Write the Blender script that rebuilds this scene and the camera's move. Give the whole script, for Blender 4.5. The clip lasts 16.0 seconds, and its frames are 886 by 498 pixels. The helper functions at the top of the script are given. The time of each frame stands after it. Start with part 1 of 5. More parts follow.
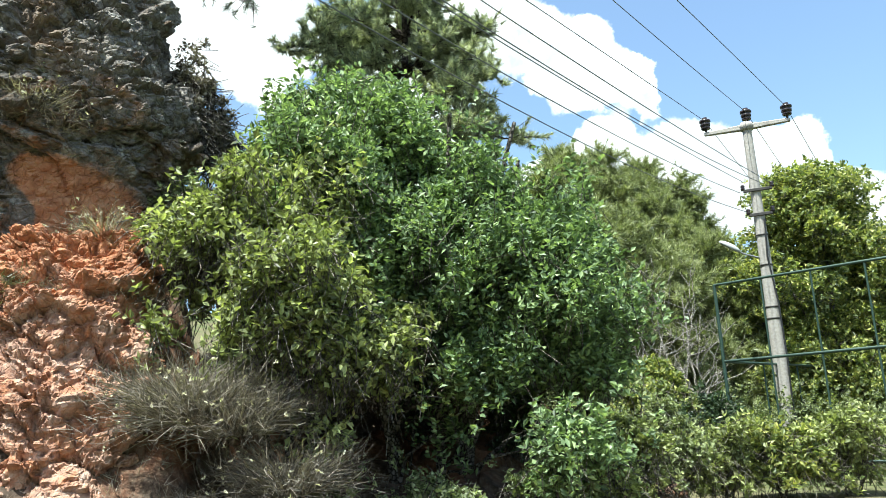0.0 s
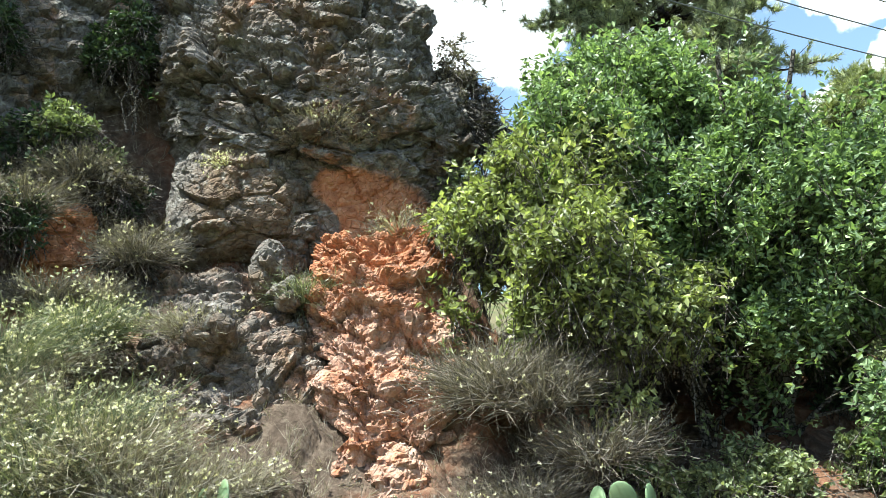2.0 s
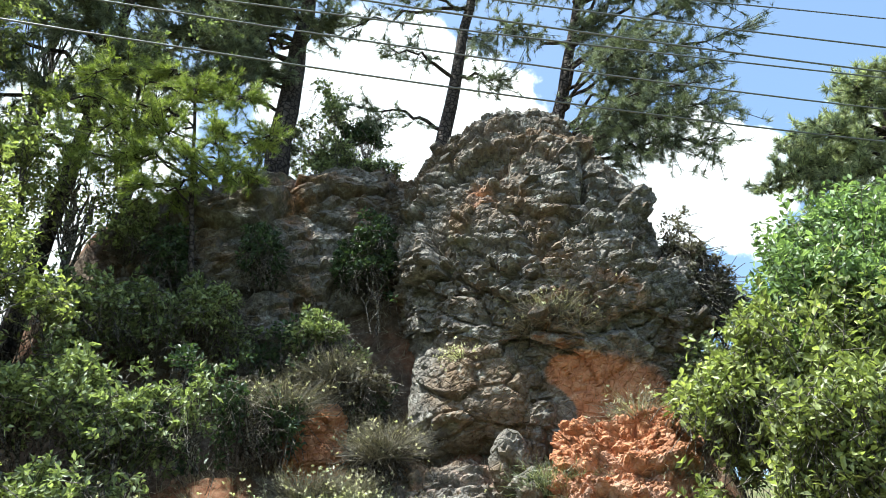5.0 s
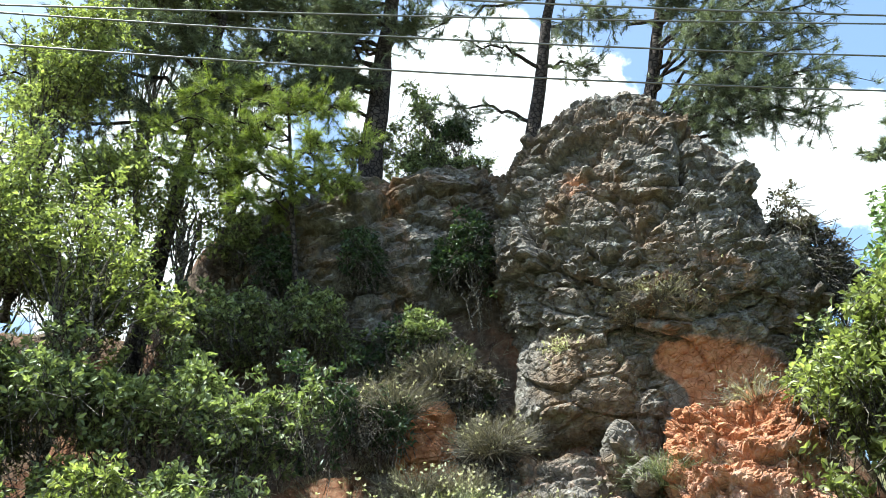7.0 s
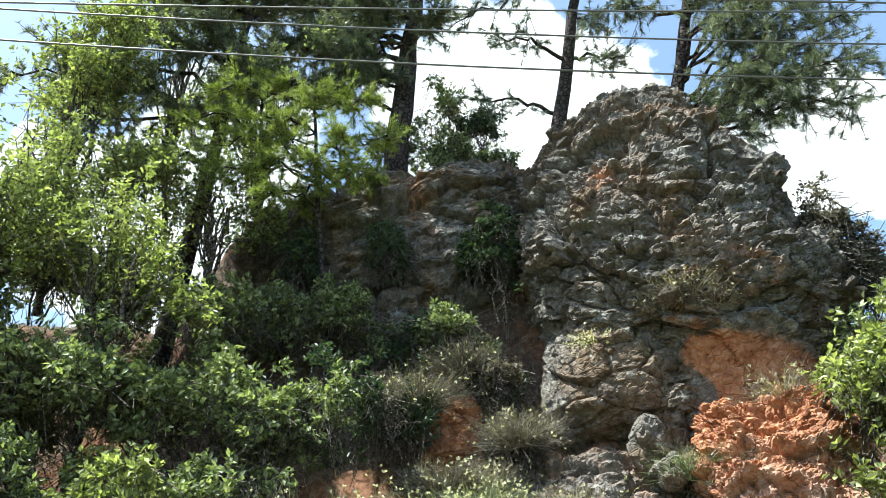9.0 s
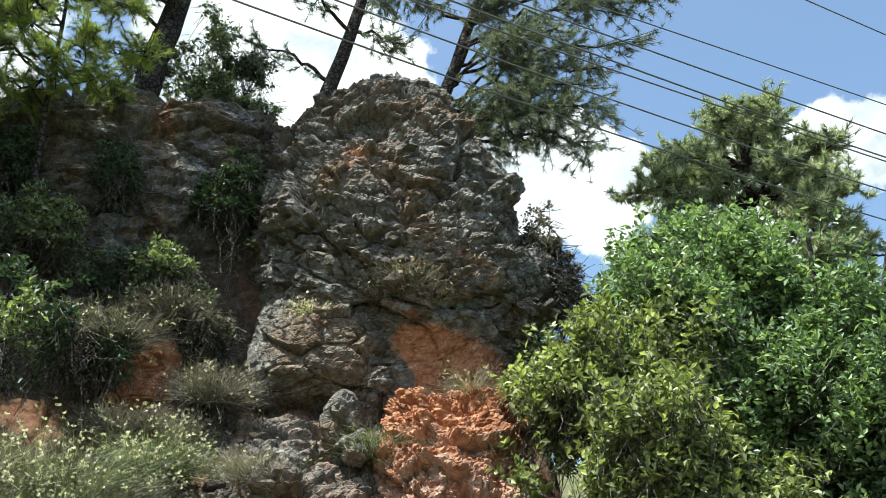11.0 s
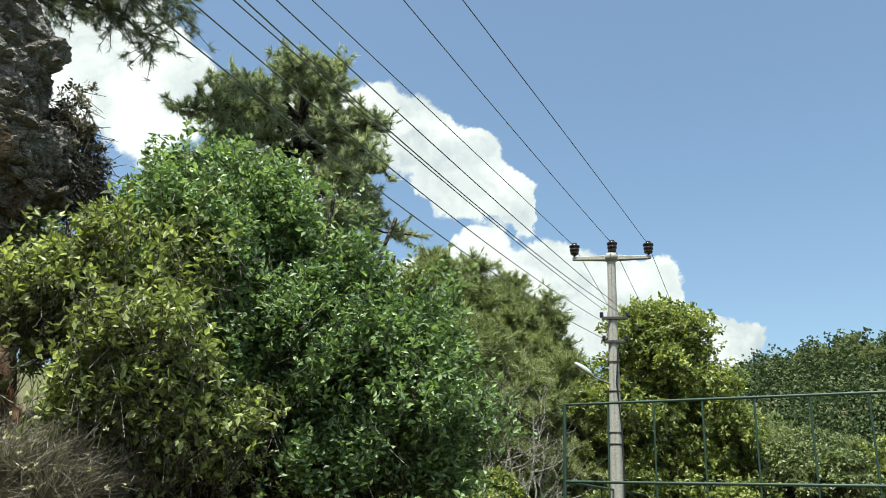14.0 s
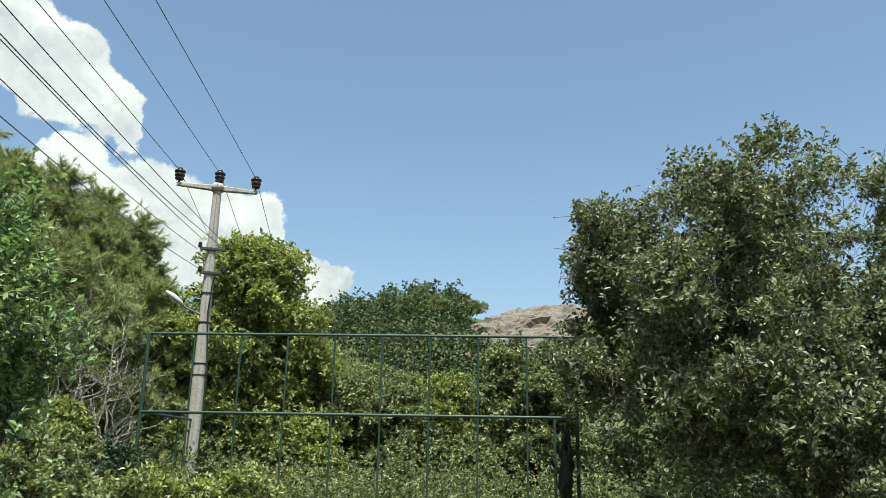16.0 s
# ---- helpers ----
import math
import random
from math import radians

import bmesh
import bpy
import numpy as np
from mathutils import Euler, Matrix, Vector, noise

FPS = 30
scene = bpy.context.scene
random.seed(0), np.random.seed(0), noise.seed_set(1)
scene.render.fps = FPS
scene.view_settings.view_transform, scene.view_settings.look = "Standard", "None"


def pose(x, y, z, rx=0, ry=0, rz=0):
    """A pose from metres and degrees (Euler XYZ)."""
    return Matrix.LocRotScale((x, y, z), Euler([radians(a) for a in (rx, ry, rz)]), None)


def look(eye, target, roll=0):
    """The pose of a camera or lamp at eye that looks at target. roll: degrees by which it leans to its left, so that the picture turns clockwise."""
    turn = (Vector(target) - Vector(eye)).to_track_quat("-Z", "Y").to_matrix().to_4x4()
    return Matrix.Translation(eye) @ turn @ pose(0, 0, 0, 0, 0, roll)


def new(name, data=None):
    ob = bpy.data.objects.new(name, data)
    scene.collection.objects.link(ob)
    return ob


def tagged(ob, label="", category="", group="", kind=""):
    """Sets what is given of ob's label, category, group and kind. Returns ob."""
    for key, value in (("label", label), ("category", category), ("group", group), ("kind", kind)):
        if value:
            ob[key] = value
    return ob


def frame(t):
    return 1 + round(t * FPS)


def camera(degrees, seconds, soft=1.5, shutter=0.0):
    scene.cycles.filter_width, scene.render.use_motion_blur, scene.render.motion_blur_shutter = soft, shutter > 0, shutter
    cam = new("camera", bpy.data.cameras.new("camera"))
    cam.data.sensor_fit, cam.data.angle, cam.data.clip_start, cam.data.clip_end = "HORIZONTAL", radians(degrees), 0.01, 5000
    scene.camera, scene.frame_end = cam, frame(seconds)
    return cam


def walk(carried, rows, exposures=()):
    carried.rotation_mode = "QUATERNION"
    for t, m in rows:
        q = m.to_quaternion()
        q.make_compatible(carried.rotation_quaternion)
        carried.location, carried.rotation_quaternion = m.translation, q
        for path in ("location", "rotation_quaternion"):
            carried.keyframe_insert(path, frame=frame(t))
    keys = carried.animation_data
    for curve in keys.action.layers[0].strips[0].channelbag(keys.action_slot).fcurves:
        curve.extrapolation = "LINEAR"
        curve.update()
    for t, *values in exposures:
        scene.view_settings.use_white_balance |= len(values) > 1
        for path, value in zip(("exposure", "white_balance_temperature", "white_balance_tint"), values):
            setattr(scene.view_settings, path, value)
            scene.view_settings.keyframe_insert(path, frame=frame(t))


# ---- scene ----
# ---- camera ----
cam = camera(58.5, 16.0, soft=0.7)
PATH = [
    (0.00, pose(0, 0, 1.6, 102.48, 2.98, 0.29)),
    (0.50, pose(0, 0, 1.6, 102.72, 2.67, 3.88)),
    (1.00, pose(0, 0, 1.6, 102.90, 2.89, 7.57)),
    (1.50, pose(0, 0, 1.6, 101.21, 5.30, 13.77)),
    (2.00, pose(0, 0, 1.6, 102.16, 6.28, 21.61)),
    (2.50, pose(0, 0, 1.6, 111.15, 7.25, 26.55)),
    (3.00, pose(0, 0, 1.6, 116.31, 6.54, 28.68)),
    (3.50, pose(0, 0, 1.6, 117.81, 6.11, 30.18)),
    (4.00, pose(0, 0, 1.6, 117.74, 5.89, 33.67)),
    (4.20, pose(0, 0, 1.6, 117.62, 5.66, 35.40)),
    (6.30, pose(0, 0, 1.6, 116.98, 5.02, 42.00)),
    (6.50, pose(0, 0, 1.6, 117.17, 5.00, 43.44)),
    (7.00, pose(0, 0, 1.6, 117.59, 5.17, 46.77)),
    (7.50, pose(0, 0, 1.6, 117.84, 5.43, 48.91)),
    (8.00, pose(0, 0, 1.6, 117.95, 5.06, 49.88)),
    (8.20, pose(0, 0, 1.6, 118.05, 5.02, 50.64)),
    (10.30, pose(0, 0, 1.6, 114.84, 1.85, 33.92)),
    (10.50, pose(0, 0, 1.6, 114.62, 1.52, 30.49)),
    (11.00, pose(0, 0, 1.6, 113.96, 0.62, 25.76)),
    (11.50, pose(0, 0, 1.6, 113.25, -0.05, 20.50)),
    (12.00, pose(0, 0, 1.6, 112.61, -0.38, 14.04)),
    (12.50, pose(0, 0, 1.6, 111.98, -0.81, 7.66)),
    (13.00, pose(0, 0, 1.6, 111.26, -1.62, 0.45)),
    (13.50, pose(0, 0, 1.6, 109.93, -2.06, -7.09)),
    (14.00, pose(0, 0, 1.6, 109.18, -2.59, -11.00)),
    (14.50, pose(0, 0, 1.6, 109.15, -1.10, -22.16)),
    (15.00, pose(0, 0, 1.6, 107.21, -1.50, -27.72)),
    (15.50, pose(0, 0, 1.6, 106.07, -1.03, -33.43)),
    (16.00, pose(0, 0, 1.6, 105.35, -1.04, -39.93)),
]
EXPOSURES = [(0.0, 1.3, 6200, -2), (1.5, 1.42, 6200, -1), (2.0, 1.45, 6200, -1), (3.0, 1.3, 6200, -1), (4.2, 1.38, 6200, -1), (6.5, 1.52, 6200, -1), (8.0, 1.55, 6200, -1), (10.5, 1.12, 6200, -1), (12.5, 0.88, 6400, -3), (16.0, 0.7, 6550, -3)]
walk(cam, PATH, EXPOSURES)

# ---- sky, clouds and sun ----
SUN_BEARING, SUN_HEIGHT = 144.0, 70.0      # degrees, bearing to the left of straight ahead (+y)


def compass(az, el=0.0):
    a, e = radians(az), radians(el)
    return Vector((-math.sin(a) * math.cos(e), math.cos(a) * math.cos(e), math.sin(e)))


def spot(az, dist, el):
    """A place by bearing, level distance and angle of height from a standing eye."""
    a = radians(az)
    return Vector((-math.sin(a) * dist, math.cos(a) * dist, 1.6 + dist * math.tan(radians(el))))


world = bpy.data.worlds.new("sky")
scene.world = world
world.use_nodes = True
wt = world.node_tree
wt.nodes.clear()


def wnode(kind, **kw):
    n = wt.nodes.new(kind)
    for k, v in kw.items():
        n.inputs[k].default_value = v
    return n


def wmath(op, a, b=None, c=None):
    n = wt.nodes.new("ShaderNodeMath")
    n.operation = op
    for i, v in enumerate((a, b, c)):
        if v is None:
            continue
        if isinstance(v, (int, float)):
            n.inputs[i].default_value = v
        else:
            wt.links.new(v, n.inputs[i])
    return n.outputs[0]


sky = wt.nodes.new("ShaderNodeTexSky")
sky.sky_type, sky.sun_disc = "NISHITA", False
sky.sun_elevation, sky.sun_rotation = radians(SUN_HEIGHT), radians(-SUN_BEARING)
sky.altitude, sky.air_density, sky.dust_density, sky.ozone_density = 300, 1.0, 3.2, 1.4
coord = wt.nodes.new("ShaderNodeTexCoord")
warp = wt.nodes.new("ShaderNodeTexNoise")
warp.inputs["Scale"].default_value, warp.inputs["Detail"].default_value, warp.inputs["Roughness"].default_value = 9.0, 9.0, 0.58
wt.links.new(coord.outputs["Generated"], warp.inputs["Vector"])
sub = wt.nodes.new("ShaderNodeVectorMath")
sub.operation = "SUBTRACT"
sub.inputs[1].default_value = (0.5, 0.5, 0.5)
wt.links.new(warp.outputs["Color"], sub.inputs[0])
scl = wt.nodes.new("ShaderNodeVectorMath")
scl.operation = "SCALE"
scl.inputs["Scale"].default_value = 0.16
wt.links.new(sub.outputs[0], scl.inputs[0])
bent = wt.nodes.new("ShaderNodeVectorMath")
bent.operation = "ADD"
wt.links.new(coord.outputs["Generated"], bent.inputs[0])
wt.links.new(scl.outputs[0], bent.inputs[1])
# cumulus heaps: bearing, height, size, all in degrees
HEAPS = [(-7, 27, 4.2), (-11, 25, 4.0), (-14.5, 22.6, 2.6), (-3, 27, 4), (2, 25, 5), (-13, 17, 3.4), (-18, 16.5, 4.2), (-23, 15, 4.2), (-27.5, 13, 3.4),
         (-10, 15, 4), (-25, 15.5, 3.4), (-29.5, 12.6, 2.8), (17, 29, 5.2), (12, 27, 5), (22, 26, 5), (28, 29, 5), (40, 39, 6), (33, 36, 5.5), (46, 37, 5.5), (40, 31, 6), (64, 33, 7), (68, 26, 7), (75, 28, 6), (-73, 23.5, 1.2)]
total = None
for az, el, size in HEAPS:
    dist = wt.nodes.new("ShaderNodeVectorMath")
    dist.operation = "DISTANCE"
    wt.links.new(bent.outputs[0], dist.inputs[0])
    dist.inputs[1].default_value = compass(az, el)
    rise = wmath("SUBTRACT", 1.0, wmath("DIVIDE", dist.outputs["Value"], radians(size)))
    total = rise if total is None else wmath("SMOOTH_MAX", total, rise, 0.25)
cover = wt.nodes.new("ShaderNodeMapRange")
cover.interpolation_type = "SMOOTHSTEP"
cover.inputs["From Min"].default_value, cover.inputs["From Max"].default_value = 0.0, 0.13
wt.links.new(total, cover.inputs["Value"])
shade = wt.nodes.new("ShaderNodeTexNoise")
shade.inputs["Scale"].default_value, shade.inputs["Detail"].default_value = 14.0, 6.0
wt.links.new(bent.outputs[0], shade.inputs["Vector"])
white = wt.nodes.new("ShaderNodeValToRGB")
white.color_ramp.elements[0].position, white.color_ramp.elements[0].color = 0.3, (3.2, 3.4, 3.7, 1)
white.color_ramp.elements[1].position, white.color_ramp.elements[1].color = 0.6, (5.2, 5.2, 5.25, 1)
wt.links.new(shade.outputs["Fac"], white.inputs["Fac"])
mixc = wt.nodes.new("ShaderNodeMix")
mixc.data_type = "RGBA"
wt.links.new(cover.outputs["Result"], mixc.inputs["Factor"])
wt.links.new(sky.outputs["Color"], mixc.inputs["A"])
wt.links.new(white.outputs["Color"], mixc.inputs["B"])
bg = wt.nodes.new("ShaderNodeBackground")
bg.inputs["Strength"].default_value = 0.125
wt.links.new(mixc.outputs["Result"], bg.inputs["Color"])
wt.links.new(bg.outputs[0], wt.nodes.new("ShaderNodeOutputWorld").inputs["Surface"])

sun = new("sun", bpy.data.lights.new("sun", "SUN"))
sun.data.energy, sun.data.angle, sun.data.color = 5.0, radians(0.53), (1.0, 0.975, 0.94)
sun.matrix_world = look(compass(SUN_BEARING, SUN_HEIGHT) * 80, (0, 0, 0))


# ---- vector noise ----
def hash01(ix, iy, iz, seed):
    h = (ix.astype(np.int64) * 374761393 + iy.astype(np.int64) * 668265263 + iz.astype(np.int64) * 2147483647 + seed * 974634777) & 0xFFFFFFFF
    h = ((h ^ (h >> 13)) * 1274126177) & 0xFFFFFFFF
    h = ((h ^ (h >> 16)) * 2246822519) & 0xFFFFFFFF
    return ((h ^ (h >> 15)) & 0xFFFFFF) / float(0xFFFFFF)


def vnoise(p, seed=0):
    i = np.floor(p).astype(np.int64)
    f = p - i
    f = f * f * (3 - 2 * f)
    out = 0
    for dx in (0, 1):
        for dy in (0, 1):
            for dz in (0, 1):
                w = (f[:, 0] if dx else 1 - f[:, 0]) * (f[:, 1] if dy else 1 - f[:, 1]) * (f[:, 2] if dz else 1 - f[:, 2])
                out = out + w * hash01(i[:, 0] + dx, i[:, 1] + dy, i[:, 2] + dz, seed)
    return out * 2 - 1


def fbm(p, octaves=4, seed=0, gain=0.5):
    out, amp = 0, 1.0
    for o in range(octaves):
        out = out + amp * vnoise(p * 2.03 ** o + 17.3 * o, seed + o)
        amp *= gain
    return out


def worley(p, seed=0):
    """Distances to the two nearest cell points, a random number of the nearest cell, and the way from it."""
    i = np.floor(p).astype(np.int64)
    n = len(p)
    f1, f2 = np.full(n, 9.0), np.full(n, 9.0)
    rnd, off = np.zeros((n, 3)), np.zeros((n, 3))
    for dx in (-1, 0, 1):
        for dy in (-1, 0, 1):
            for dz in (-1, 0, 1):
                c = i + (dx, dy, dz)
                r = np.stack([hash01(c[:, 0], c[:, 1], c[:, 2], seed + k) for k in (0, 1, 2)], 1)
                v = p - (c + r)
                d = np.sqrt((v * v).sum(1))
                near = d < f1
                f2 = np.where(near, f1, np.minimum(f2, d))
                f1 = np.where(near, d, f1)
                rnd[near], off[near] = r[near], v[near]
    return f1, f2, rnd, off


def blocks(p, size, seed, stretch=(1.2, 1.05, 0.6), tilt=22):
    """Relief of a jointed rock: tilted faces, steps and open joints, in units of size."""
    m = np.array(Euler((radians(tilt), radians(tilt * 0.7), 0.4)).to_matrix())
    q = (p @ m) / size / np.array(stretch)
    q = q + 0.07 * np.stack([vnoise(q * 1.7, seed + 5), vnoise(q * 1.7, seed + 6), vnoise(q * 1.7, seed + 7)], 1)
    f1, f2, rnd, off = worley(q, seed)
    face = (rnd[:, 0] - 0.5) * 0.7 + ((rnd * 2 - 1) * off).sum(1) * 0.62
    joint = np.clip(1 - (f2 - f1) / 0.08, 0, 1)
    return face - 0.32 * joint


# ---- meshes ----
def raw_mesh(name, verts, faces, mats=(), smooth=True):
    """A mesh from arrays; faces all have the same number of corners."""
    me = bpy.data.meshes.new(name)
    k = faces.shape[1]
    me.vertices.add(len(verts))
    me.vertices.foreach_set("co", np.ascontiguousarray(verts, dtype=np.float32).ravel())
    me.loops.add(faces.size)
    me.loops.foreach_set("vertex_index", np.ascontiguousarray(faces, dtype=np.int32).ravel())
    me.polygons.add(len(faces))
    me.polygons.foreach_set("loop_start", np.arange(0, faces.size, k, dtype=np.int32))
    me.polygons.foreach_set("use_smooth", np.full(len(faces), smooth))
    for m in mats:
        me.materials.append(m)
    me.update(calc_edges=True)
    return me


def part(name, mesh, parent, label=""):
    ob = new(name, mesh)
    ob.parent = parent
    return tagged(ob, label) if label else ob


def thing(name, place, label, category, group="", kind=""):
    ob = new(name)
    ob.location = place
    return tagged(ob, label, category, group, kind)


def grid_faces(nu, nv, wrap=False):
    """Quads of a grid of nu columns (around or along) and nv rows."""
    cols = nu if wrap else nu - 1
    i, j = np.meshgrid(np.arange(cols), np.arange(nv - 1), indexing="ij")
    a = j * nu + i
    b = j * nu + (i + 1) % nu
    return np.stack([a, b, b + nu, a + nu], -1).reshape(-1, 4)


def tube(points, radii, sides=8, wobble=0.0, seed=0):
    """Vertices and quads of a tapering round limb along points."""
    p = np.array([tuple(q) for q in points], dtype=float)
    r = np.array(radii, dtype=float)
    t = np.gradient(p, axis=0)
    t /= np.linalg.norm(t, axis=1)[:, None] + 1e-9
    ref = np.array((0.31, 0.17, 0.93)) if abs(t[0, 2]) < 0.9 else np.array((1.0, 0.1, 0.0))
    u = np.cross(t, ref)
    u /= np.linalg.norm(u, axis=1)[:, None] + 1e-9
    v = np.cross(t, u)
    a = np.arange(sides) / sides * 2 * np.pi
    ring = np.cos(a)[None, :, None] * u[:, None, :] + np.sin(a)[None, :, None] * v[:, None, :]
    rad = np.repeat(r[:, None], sides, 1)
    if wobble:
        rs = np.random.RandomState(seed)
        rad = rad * (1 + wobble * (rs.rand(*rad.shape) - 0.5))
    verts = (p[:, None, :] + ring * rad[:, :, None]).reshape(-1, 3)
    return verts, grid_faces(sides, len(p), True)


def sticks(a, b, r0, r1):
    """Thin three-sided straight twigs from the points a to the points b."""
    w = b - a
    w = w / (np.linalg.norm(w, axis=1)[:, None] + 1e-9)
    u = np.cross(w, np.array((0.37, 0.61, 0.7)))
    u /= np.linalg.norm(u, axis=1)[:, None] + 1e-9
    t = np.cross(w, u)
    rings = []
    for base, r in ((a, r0), (b, r1)):
        for k in range(3):
            c, s = math.cos(k * 2.0944), math.sin(k * 2.0944)
            rings.append(base + (u * c + t * s) * r)
    v = np.stack(rings, 1).reshape(-1, 3)
    k = np.arange(len(a))[:, None] * 6
    return v, np.concatenate([k + (0, 1, 4, 3), k + (1, 2, 5, 4), k + (2, 0, 3, 5)], 0)


def join(pieces):
    vs, fs, n = [], [], 0
    for v, f in pieces:
        vs.append(v)
        fs.append(f + n)
        n += len(v)
    return np.concatenate(vs), np.concatenate(fs)


def bend(a, b, n, sag=0.0, jitter=0.0, rs=None):
    a, b = np.array(tuple(a), float), np.array(tuple(b), float)
    s = np.linspace(0, 1, n)[:, None]
    p = a + (b - a) * s
    p[:, 2] += (4 * sag * s * (1 - s))[:, 0]
    if jitter and rs is not None:
        w = rs.randn(n, 3) * jitter
        w[0] = w[-1] = 0
        p = p + w
    return p


# ---- materials ----
class Mat:
    """A short way to write node materials."""

    def __init__(self, name):
        self.m = bpy.data.materials.new(name)
        self.m.use_nodes = True
        self.t = self.m.node_tree
        self.t.nodes.clear()
        self.out = self.t.nodes.new("ShaderNodeOutputMaterial")
        self.pos = self.t.nodes.new("ShaderNodeTexCoord").outputs["Object"]

    def link(self, a, b):
        if isinstance(a, (int, float)):
            b.default_value = a
        elif isinstance(a, tuple):
            b.default_value = a if len(a) == 4 or b.type == "VECTOR" else (*a, 1)
        else:
            self.t.links.new(a, b)

    def noise(self, scale, detail=6, rough=0.6, stretch=None, distortion=0.0):
        n = self.t.nodes.new("ShaderNodeTexNoise")
        n.inputs["Scale"].default_value, n.inputs["Detail"].default_value, n.inputs["Roughness"].default_value = scale, detail, rough
        n.inputs["Distortion"].default_value = distortion
        if stretch:
            s = self.t.nodes.new("ShaderNodeMapping")
            s.inputs["Scale"].default_value = stretch
            self.link(self.pos, s.inputs["Vector"])
            self.link(s.outputs[0], n.inputs["Vector"])
        else:
            self.link(self.pos, n.inputs["Vector"])
        return n.outputs["Fac"]

    def voronoi(self, scale, feature="DISTANCE_TO_EDGE"):
        n = self.t.nodes.new("ShaderNodeTexVoronoi")
        n.feature = feature
        n.inputs["Scale"].default_value = scale
        self.link(self.pos, n.inputs["Vector"])
        return n.outputs["Distance"]

    def attr(self, name):
        n = self.t.nodes.new("ShaderNodeAttribute")
        n.attribute_name = name
        return n.outputs["Fac"]

    def island(self):
        return self.t.nodes.new("ShaderNodeNewGeometry").outputs["Random Per Island"]

    def each(self):
        return self.t.nodes.new("ShaderNodeObjectInfo").outputs["Random"]

    def ramp(self, fac, stops):
        n = self.t.nodes.new("ShaderNodeValToRGB")
        e = n.color_ramp.elements
        while len(e) < len(stops):
            e.new(0.5)
        for el, (p, c) in zip(e, stops):
            el.position, el.color = p, (*c, 1)
        self.link(fac, n.inputs["Fac"])
        return n.outputs["Color"]

    def span(self, fac, a, b, lo=0.0, hi=1.0):
        n = self.t.nodes.new("ShaderNodeMapRange")
        n.interpolation_type = "SMOOTHSTEP"
        for k, v in (("From Min", a), ("From Max", b), ("To Min", lo), ("To Max", hi)):
            n.inputs[k].default_value = v
        self.link(fac, n.inputs["Value"])
        return n.outputs["Result"]

    def mix(self, fac, a, b, blend="MIX"):
        n = self.t.nodes.new("ShaderNodeMix")
        n.data_type, n.blend_type = "RGBA", blend
        self.link(fac, n.inputs["Factor"])
        self.link(a, n.inputs["A"])
        self.link(b, n.inputs["B"])
        return n.outputs["Result"]

    def math(self, op, a, b=0.0):
        n = self.t.nodes.new("ShaderNodeMath")
        n.operation = op
        self.link(a, n.inputs[0])
        self.link(b, n.inputs[1])
        return n.outputs[0]

    def bump(self, height, distance, strength=1.0, below=None):
        n = self.t.nodes.new("ShaderNodeBump")
        n.inputs["Strength"].default_value, n.inputs["Distance"].default_value = strength, distance
        self.link(height, n.inputs["Height"])
        if below is not None:
            self.link(below, n.inputs["Normal"])
        return n.outputs["Normal"]

    def surface(self, color, rough=0.85, normal=None, metal=0.0, spec=0.3):
        b = self.t.nodes.new("ShaderNodeBsdfPrincipled")
        self.link(color, b.inputs["Base Color"])
        self.link(rough, b.inputs["Roughness"])
        b.inputs["Metallic"].default_value = metal
        b.inputs["Specular IOR Level"].default_value = spec
        if normal is not None:
            self.link(normal, b.inputs["Normal"])
        self.link(b.outputs[0], self.out.inputs["Surface"])
        self.b = b
        return self.m

    def leaf(self, color, passing, share=0.4, rough=0.5, spec=0.35):
        self.surface(color, rough, None, 0.0, spec)
        tr = self.t.nodes.new("ShaderNodeBsdfTranslucent")
        self.link(passing, tr.inputs["Color"])
        mx = self.t.nodes.new("ShaderNodeMixShader")
        mx.inputs["Fac"].default_value = share
        self.link(self.b.outputs[0], mx.inputs[1])
        self.link(tr.outputs[0], mx.inputs[2])
        self.link(mx.outputs[0], self.out.inputs["Surface"])
        return self.m


def leaf_mat(name, dark, mid, light, share=0.36, rough=0.46, spec=0.42):
    m = Mat(name)
    patch = m.noise(0.9, 3)
    r = m.math("ADD", m.math("MULTIPLY", m.island(), 0.6), m.math("MULTIPLY", patch, 0.4))
    col = m.ramp(r, [(0.2, tuple(0.62 * q for q in dark)), (0.5, mid), (0.8, tuple(1.22 * q for q in light))])
    thr = m.mix(1.0, col, (1.1, 1.2, 0.55), "MULTIPLY")
    return m.leaf(col, thr, share, rough, spec)


